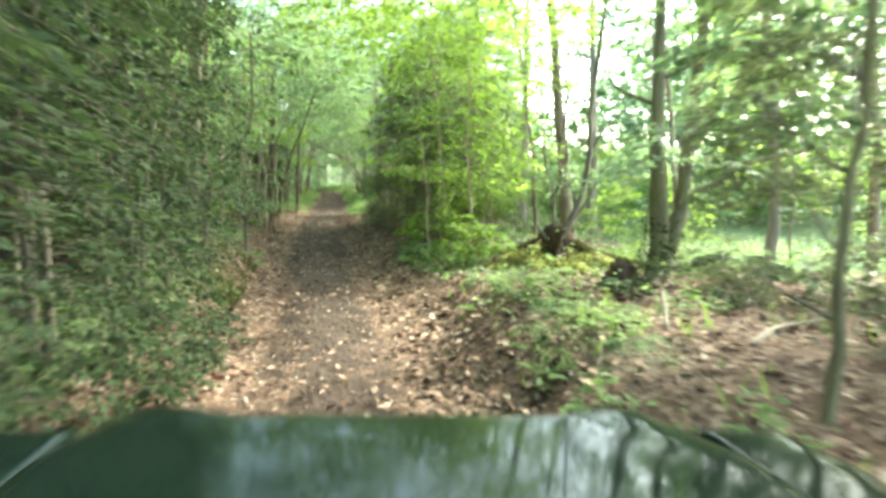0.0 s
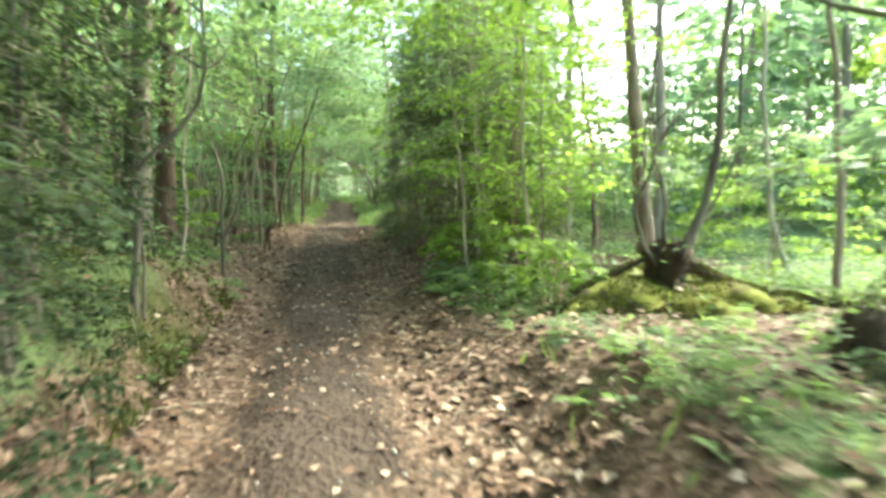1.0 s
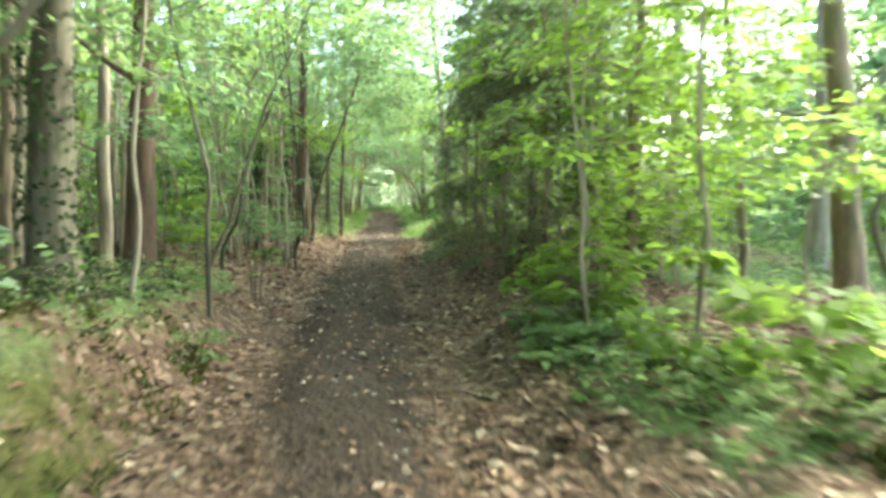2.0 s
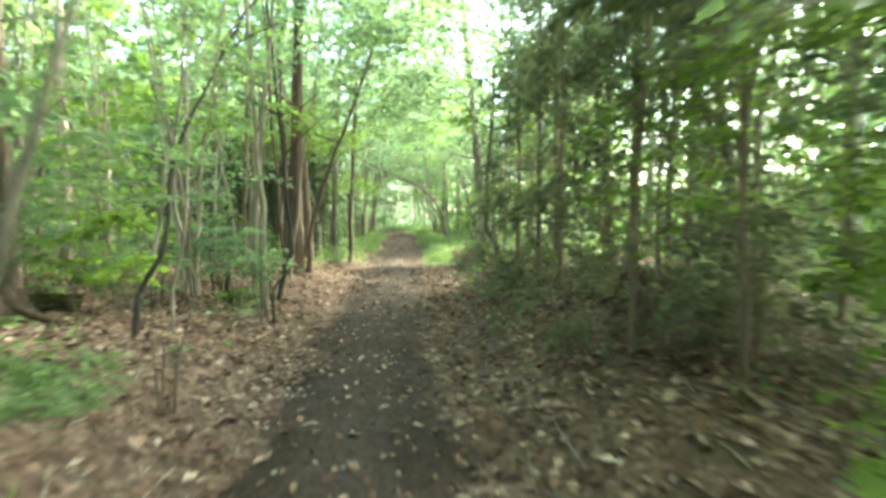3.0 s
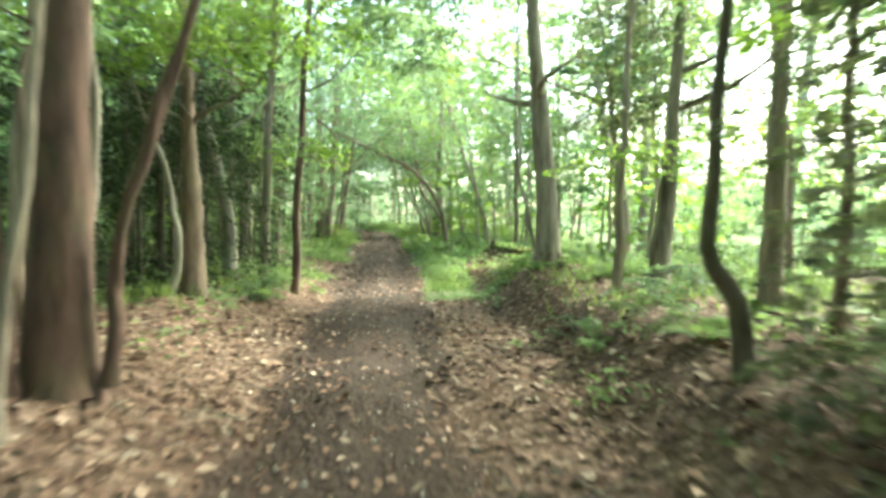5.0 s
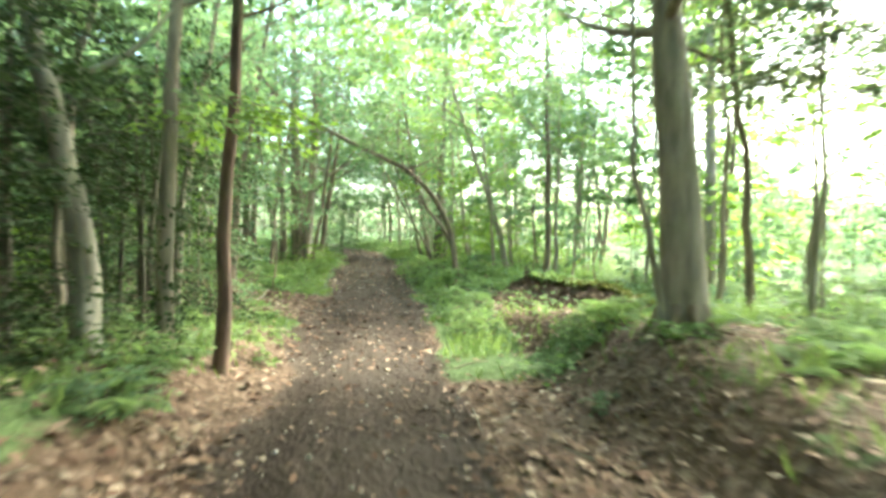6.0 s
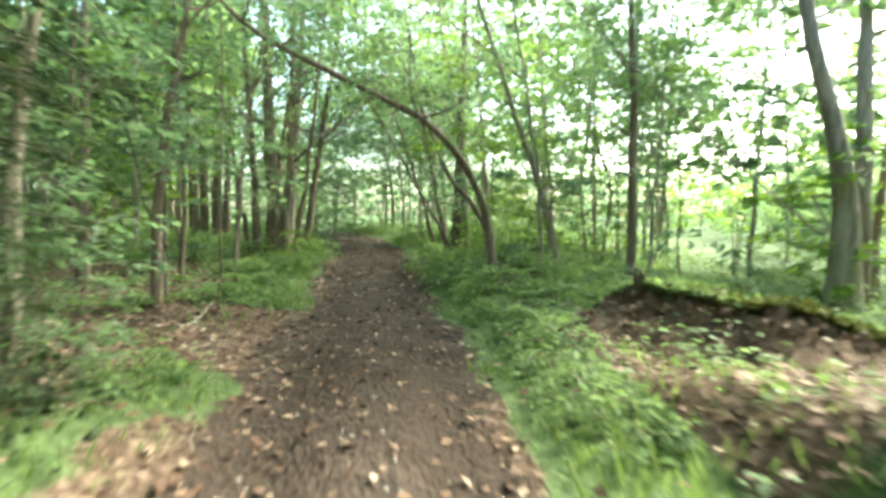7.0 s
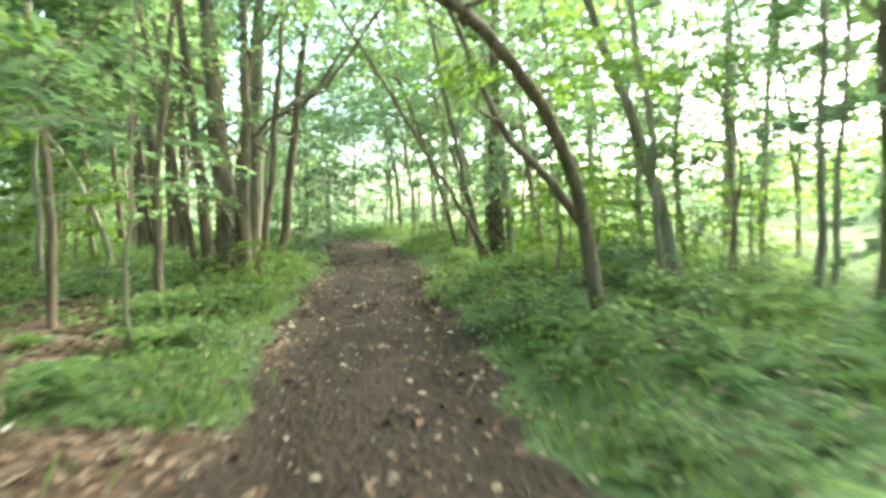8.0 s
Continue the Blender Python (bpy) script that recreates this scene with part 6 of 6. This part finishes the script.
def leaf_litter():
    rng = np.random.default_rng(21)

    def density(x, y, side):
        d = np.abs(side)
        track = np.where(y < 30, 0.3, 0.22) * (d < 1.2) * np.clip(0.5 + 1.3 * value_noise(x, y, 0.7, 12), 0, 1) + 0.05
        bank = smooth((d + 0.5 * value_noise(x, y, 0.8, 51) - 0.5) / 0.5) * (1 - 0.75 * verge_at(x, y) * ~bare_earth(x, y)) * np.where(y > 31, np.where(d < 1.9, 0.45, 0.9), 1.0) * (0.75 + 0.7 * value_noise(x, y, 1.2, 13))
        return np.clip(np.maximum(track, bank), 0, 1) * np.exp(-np.maximum(0, d - 4) / 4)

    x, y, side = scatter_points(rng, 165000, density, reach=8.0)
    n = len(x)
    at = np.stack([x, y, terrain(x, y) + rng.uniform(0.004, 0.03, n)], -1)
    a = rng.uniform(0, 6.28, n)
    way = np.stack([np.cos(a), np.sin(a), rng.normal(0, 0.25, n)], -1)
    normal = np.stack([rng.normal(0, 0.35, n), rng.normal(0, 0.35, n), np.ones(n)], -1)
    length = rng.uniform(0.065, 0.15, n) * np.where(np.abs(side) < 0.9, 0.85, 1.0)
    v, f = leaf_quads(at, way, normal, length, length * 0.6)
    tagged(new("leaf_litter", build_mesh("leaf_litter", v, f, DEAD_LEAF)), "brown and tan dead leaves scattered on the ground", "leaf litter", kind="stuff")


def grass():
    rng = np.random.default_rng(22)

    def density(x, y, side):
        d = np.abs(side)
        edge = smooth((d + 0.7 * value_noise(x, y, 0.7, 37) + 0.3 * value_noise(x, y, 0.3, 38) - 1.15) / 0.35)
        return ~bare_earth(x, y) * verge_at(x, y) * edge * np.where(y > 27, 1.0, 0.25) * np.clip(0.55 + 2.2 * value_noise(x, y, 0.9, 14), 0, 1)

    x, y, side = scatter_points(rng, 170000, density, 0, 66, 8.0)
    n = len(x)
    at = np.stack([x, y, terrain(x, y) - 0.01], -1)
    a = rng.uniform(0, 6.28, n)
    way = np.stack([0.45 * np.cos(a), 0.45 * np.sin(a), np.ones(n)], -1)
    normal = np.stack([np.cos(a + 1.5), np.sin(a + 1.5), 0 * a], -1)
    length = rng.uniform(0.10, 0.32, n) * np.clip(0.8 + 1.2 * value_noise(x, y, 1.4, 15), 0.4, 1.4)
    v, f = leaf_quads(at, way, normal, length, 0.014 + 0.02 * rng.random(n))
    tagged(new("grass", build_mesh("grass", v, f, LEAF_GRASS)), "fresh green grass along the track's verges", "grass", kind="stuff")


def herbs():
    """Bramble, nettle and fern-like growth: low leaf rosettes in drifts."""
    rng = np.random.default_rng(23)

    def density(x, y, side):
        d = np.abs(side)
        near = smooth((d + 0.5 * value_noise(x, y, 0.7, 37) - 1.35) / 0.5)
        drift = np.maximum(smooth((value_noise(x, y, 1.6, 16) + value_noise(x, y, 0.7, 17) * 0.6 + 0.05) * 4), 0.5 * (verge_at(x, y) > 0.6))
        left_bare = (side < 0) & (y > 16.5) & (y < 31) & (d < 4.5)
        near = near * np.where(bare_earth(x, y), 0.1, 1.0) * np.where((side < 0) & (y < 12), 0.3, 1.0) * np.where((y > 33.5) & (y < 39.5) & (d < 3), 0.4, 1.0) * np.where((side > 0) & (d < 4.5) & (((y > 25) & (y < 33.5)) | (y < 9)), np.where(y < 9, 0.75, 0.8), 1.0)
        under_yews = (side > 0) & (y > 14) & (y < 24.5) & (d < 4.5)
        for fx, fy in ((-0.3, 42.7), (-5.6, 47.4), (1.5, 44.6)):
            near = near * np.where((np.abs(x - fx) < 0.5) & (np.abs(y - fy) < 0.8), 0.1, 1.0)
        return near * drift * np.where(left_bare, 0.25, 1.0) * np.where(under_yews, 0.08, 1.0) * np.where(verge_at(x, y) > 0.5, 1.0, 0.55)

    x, y, side = scatter_points(rng, 22500, density, -1, 70, 11.0)
    n = len(x)
    base = np.stack([x, y, terrain(x, y)], -1)
    count = 16
    tall = rng.uniform(0.10, 0.45, n) * np.clip(1.0 + 1.2 * value_noise(x, y, 1.4, 18), 0.5, 1.6)
    at = np.repeat(base, count, axis=0)
    spread_out = np.repeat(tall, count)
    at = at + rng.normal(0, 0.5, (n * count, 3)) * spread_out[:, None] * [1, 1, 0]
    at[:, 2] += rng.random(n * count) * spread_out
    a = rng.uniform(0, 6.28, n * count)
    way = np.stack([np.cos(a), np.sin(a), rng.uniform(-0.3, 0.4, n * count)], -1)
    normal = rng.normal(0, 0.4, (n * count, 3))
    normal[:, 2] += 1
    length = rng.uniform(0.05, 0.13, n * count)
    v, f = leaf_quads(at, way, normal, length, length * 0.55)
    tagged(new("ground_plants", build_mesh("ground_plants", v, f, LEAF_HERB)), "low green bramble and nettle growth", "undergrowth", kind="stuff")


def track_stones():
    """Pale bits of stone and bark on the mud."""
    rng = np.random.default_rng(24)
    x, y, side = scatter_points(rng, 2200, lambda x, y, s: np.clip(0.4 + value_noise(x, y, 1.1, 19), 0, 1) * (np.abs(s) < 1.15), 0, 58, 1.2)
    n = len(x)
    r = rng.uniform(0.008, 0.032, n)
    corner = np.array([(1, 0, 0), (0, 1, 0), (-1, 0, 0), (0, -1, 0), (0, 0, 0.6), (0, 0, -0.6)])
    spin = rng.uniform(0, 6.28, n)
    shape = corner[None] * rng.uniform(0.6, 1.3, (n, 6, 1)) * r[:, None, None]
    c, s = np.cos(spin)[:, None], np.sin(spin)[:, None]
    v = np.stack([shape[..., 0] * c - shape[..., 1] * s, shape[..., 0] * s + shape[..., 1] * c, shape[..., 2]], -1)
    v = v + np.stack([x, y, terrain(x, y) + r * 0.2], -1)[:, None]
    tri = np.array([(0, 1, 4), (1, 2, 4), (2, 3, 4), (3, 0, 4), (1, 0, 5), (2, 1, 5), (3, 2, 5), (0, 3, 5)])
    f = (tri[None] + 6 * np.arange(n)[:, None, None]).reshape(-1, 3)
    tagged(new("track_stones", build_mesh("track_stones", v.reshape(-1, 3), f, STONE)), "small pale stones and bark bits in the mud", "stones", kind="stuff")


# ferns and brambles on the banks
def frond_mesh(seed, reach):
    rng = np.random.default_rng(seed)
    t = np.linspace(0.12, 1, 15)
    line = np.stack([reach * t, 0 * t, reach * (1.15 * t - 0.95 * t * t)], -1)
    pieces = []
    for side in (-1, 1):
        way = np.array([0.35, side, -0.15])
        length = reach * 0.34 * np.sin(np.pi * np.clip(0.1 + 0.9 * t, 0, 1)) ** 0.8 + 0.015
        normal = np.tile([0, 0, 1.0], (15, 1)) + rng.normal(0, 0.15, (15, 3))
        pieces.append(leaf_quads(line, np.tile(way, (15, 1)), normal, length, np.full(15, reach * 0.085)))
    stalk = np.stack([reach * np.linspace(0, 0.9, 6), np.zeros(6), reach * (1.15 * np.linspace(0, 0.9, 6) - 0.95 * np.linspace(0, 0.9, 6) ** 2)], -1)
    pieces.append(tube(stalk, np.linspace(0.006, 0.002, 6), 3, rng))
    v, f = joined(pieces)
    return build_mesh("frond", v, f, LEAF_HERB)


FROND = [frond_mesh(k, r) for k, r in enumerate((0.55, 0.46, 0.62))]


def plant_ferns():
    rng = np.random.default_rng(61)
    protos = []
    for count in (6, 7, 5):
        ob = root("fern", 0, -450 - count, 0, "green fern with arching fronds on the forest floor", "fern", "ferns on the banks")
        for k in range(count):
            leaf = part("frond", FROND[k % 3], ob)
            leaf.rotation_euler = (0, rng.uniform(-0.25, 0.15), 6.283 * k / count + rng.uniform(-0.3, 0.3))
        protos.append(ob)
    spots = [(-3.4, 15.3), (-3.8, 14.9), (-4.3, 15.8), (-3.7, 16.9), (0.9, 26.2), (1.5, 26.9), (2.2, 27.3), (0.4, 27.6), (1.4, 28.3), (2.7, 28.4), (3.2, 27.0), (2.0, 25.7), (2.2, 6.3), (1.7, 7.6), (1.4, 4.7), (2.0, 5.3), (1.5, 6.0), (2.6, 5.7), (2.0, 7.0), (1.3, 7.3), (1.8, 8.0), (1.5, 3.9), (2.4, 8.3), (1.6, 8.8), (2.1, 9.3), (4.4, 8.9), (3.6, 5.6), (1.4, 10.2)]
    while len(spots) < 130:
        y = rng.uniform(1, 50)
        left = rng.random() < 0.5
        side = -rng.uniform(1.7, 5.0) if left else rng.uniform(1.8, 5.5)
        if left and (16 < y < 30 or 37 < y < 41) and rng.random() < 0.85:
            continue
        if not left and (28 < y < 34 and side < 2.8 or y < 9 and rng.random() < 0.7 or 14 < y < 24.5):
            continue
        if -0.3 < float(middle(y)) + side < 3.8 and 34.0 < y < 38.8:
            continue
        spots.append((float(middle(y)) + side, y))
    for k, (x, y) in enumerate(spots):
        m = pose(x, y, ground_z(x, y) - 0.02, rng.uniform(-8, 8), rng.uniform(-8, 8), rng.uniform(0, 360)) @ Matrix.Scale(rng.uniform(0.55, 1.1) * (0.4 if y < 12 else 0.55 if y < 17.5 and x < 0 else 0.65 if 24 < y < 30 else 1.0), 4)
        if k < 3:
            protos[k].matrix_basis = m
        else:
            copy_scaled(protos[k % 3], m)


def fallen_twigs():
    """Thin sticks that lie on the litter."""
    rng = np.random.default_rng(29)
    x, y, side = scatter_points(rng, 2400, lambda x, y, s: np.clip(0.6 + 1.2 * value_noise(x, y, 1.6, 50), 0, 1) * smooth((np.abs(s) - 0.5) / 0.8) * np.where((y > 42) | (verge_at(x, y) > 0.6), 0.2, 1.0), 0, 56, 6.5)
    pieces = []
    for px, py in zip(x, y):
        a, long = rng.uniform(0, 6.28), rng.uniform(0.12, 0.7)
        t = np.linspace(-0.5, 0.5, 4)
        bend = rng.normal(0, 0.07)
        lx, ly = px + long * (t * math.cos(a) - bend * t * t * 4 * math.sin(a)), py + long * (t * math.sin(a) + bend * t * t * 4 * math.cos(a))
        line = np.stack([lx, ly, terrain(lx, ly) + 0.012 + 0.03 * rng.random() * (t + 0.5)], -1)
        pieces.append(tube(line, np.linspace(1, 0.5, 4) * rng.uniform(0.004, 0.012), 4, rng))
    v, f = joined(pieces)
    tagged(new("fallen_twigs", build_mesh("fallen_twigs", v, f, BARK_GREY)), "thin grey-brown fallen twigs on leaf litter", "twigs", kind="stuff")


STONE = plain("pale_stone", (0.36, 0.32, 0.27), 0.8)
leaf_litter()
grass()
herbs()
track_stones()
fallen_twigs()
plant_ferns()


# ---- the green off-road vehicle at the start of the track ----


def car_front(x0, ground):
    car = root("off_road_vehicle", x0, 0.9, ground, "dark green off-road vehicle front with glossy bonnet, standing on the track", "vehicle")

    def sheet(name, us, vs, height, material, parent, label=""):
        """A pressed panel: height(u, v) over a grid across (u) and along (v), with a turned-down rim for thickness."""
        gu, gv = np.meshgrid(us, vs)
        top = np.stack([gu, gv - 0.9, np.vectorize(height)(gu, gv) - ground], -1).reshape(-1, 3)
        ny, nx = gu.shape
        i = np.arange(nx * ny).reshape(ny, nx)
        faces = np.stack([i[:-1, :-1], i[:-1, 1:], i[1:, 1:], i[1:, :-1]], -1).reshape(-1, 4)
        edge = np.concatenate([i[0, :], i[1:, -1], i[-1, -2::-1], i[-2:0:-1, 0]])
        low = top[edge] - [0, 0, 0.03]
        k = len(top) + np.arange(len(edge))
        rim = np.stack([edge, k, np.roll(k, -1), np.roll(edge, -1)], -1)
        me = build_mesh(name, np.vstack([top, low]), np.vstack([faces, rim]), material, smooth_faces=True)
        return part(name, me, parent, label)

    def crease(v):
        return 0.355 + 0.46 * (1.40 - v)

    def nose(v):
        return -1.6 * max(0.0, v - 1.37) ** 1.35

    def bonnet_height(u, v):
        c = crease(min(v, 1.40))
        a = abs(u)
        z = 1.042 + 0.010 * (1 - (a / 0.7) ** 2) - 0.035 * (v - 0.9)
        z += 0.006 * float(smooth((a - c) / 0.12)) - 0.055 * float(smooth((a - c - 0.14) / 0.2))
        return z + nose(v + 0.06 * float(smooth((a - 0.3) / 0.3)) * -1)

    def wing_height(u, v):
        a = abs(u)
        return 1.028 - 0.02 * (v - 0.9) - 0.5 * max(0.0, a - 0.84) ** 1.3 * 3 + nose(v + 0.06)

    vs = np.r_[np.linspace(0.2, 1.34, 18), np.linspace(1.36, 1.47, 9)]
    bonnet = sheet("bonnet", np.linspace(-0.64, 0.64, 65), vs, bonnet_height, PAINT, car)
    for s in (-1, 1):
        sheet("wing", np.sort(s * np.linspace(0.655, 0.97, 14)), np.r_[np.linspace(0.2, 1.28, 14), np.linspace(1.30, 1.40, 7)], wing_height, PAINT, car)
        rng = np.random.default_rng(5)
        pod = lump_mesh("headlamp_pod", PAINT, 0.115, 0.10, rng, 10, 24, lambda t: math.sqrt(max(0.0, 1 - t**2.2)) + 0.02, 0, 0.0)
        ob = part("headlamp_pod", pod, car)
        ob.location, ob.scale = (s * 0.79, 1.15 - 0.9, 0.985 + 0.052 - ground), (1.2, 1.4, 0.35)
        glass = lump_mesh("lamp_glass", LENS, 0.095, 0.05, rng, 6, 24, lambda t: math.sqrt(max(0.0, 1 - t * t)) + 0.02, 0, 0.0)
        g = part("lamp_glass", glass, ob)
        g.location, g.rotation_euler = (0, 0.085, -0.22), (radians(-88), 0, 0)
        # wing side with its wheel below
        side = sheet("wing_side", np.array([0.0, 0.012]), np.linspace(0.2, 1.33, 12), lambda u, v: 0.94 - ground * 0, PAINT, car)
        side.location = (s * 0.97 - 0.006, 0, -0.02)
        wheel = new("wheel")
        wheel.parent, wheel.location = car, (s * 0.74, 0.0, 0.38)
        a = np.linspace(0, 2 * np.pi, 36, endpoint=False)
        prof = [(0.22, -0.10), (0.33, -0.12), (0.37, -0.09), (0.38, 0.0), (0.37, 0.09), (0.33, 0.12), (0.22, 0.10)]
        v = np.array([[(w, r * math.cos(t), r * math.sin(t)) for t in a] for r, w in prof]).reshape(-1, 3)
        i = np.arange(len(prof) * 36).reshape(-1, 36)
        j = np.roll(i, -1, 1)
        part("tyre", build_mesh("tyre", v, np.stack([i[:-1], j[:-1], j[1:], i[1:]], -1).reshape(-1, 4), RUBBER, smooth_faces=True), wheel)
        prof = [(0.22, 0.10), (0.20, 0.07), (0.10, 0.05), (0.05, 0.09), (0.005, 0.09)]
        v = np.array([[(s * w, r * math.cos(t), r * math.sin(t)) for t in a] for r, w in prof]).reshape(-1, 3)
        i = np.arange(len(prof) * 36).reshape(-1, 36)
        j = np.roll(i, -1, 1)
        part("rim", build_mesh("rim", v, np.stack([i[:-1], j[:-1], j[1:], i[1:]], -1).reshape(-1, 4), CHROME, smooth_faces=True), wheel)
    for k in range(7):
        v, f = tube(np.array([(-0.5, 0.53, 0.62 + 0.05 * k), (0.5, 0.53, 0.62 + 0.05 * k)]), [0.014, 0.014], 6, np.random.default_rng(1))
        part("grille_bar", build_mesh("grille_bar", v, f, TRIM), car)
    v, f = tube(np.array([(-0.9, 0.58, 0.5), (-0.6, 0.62, 0.5), (0.6, 0.62, 0.5), (0.9, 0.58, 0.5)]), [0.07] * 4, 10, np.random.default_rng(1))
    part("bumper", build_mesh("bumper", v, f, TRIM), car)
    v, f = tube(np.array([(-0.7, 0, 0.38), (0.7, 0, 0.38)]), [0.05, 0.05], 8, np.random.default_rng(1))
    part("axle", build_mesh("axle", v, f, TRIM), car)
    car.rotation_euler, car.scale = (0, radians(2.9), radians(1.3)), (1.13, 1, 1)
    return car


car_front(0.05, ground_z(-0.02, 0.9))
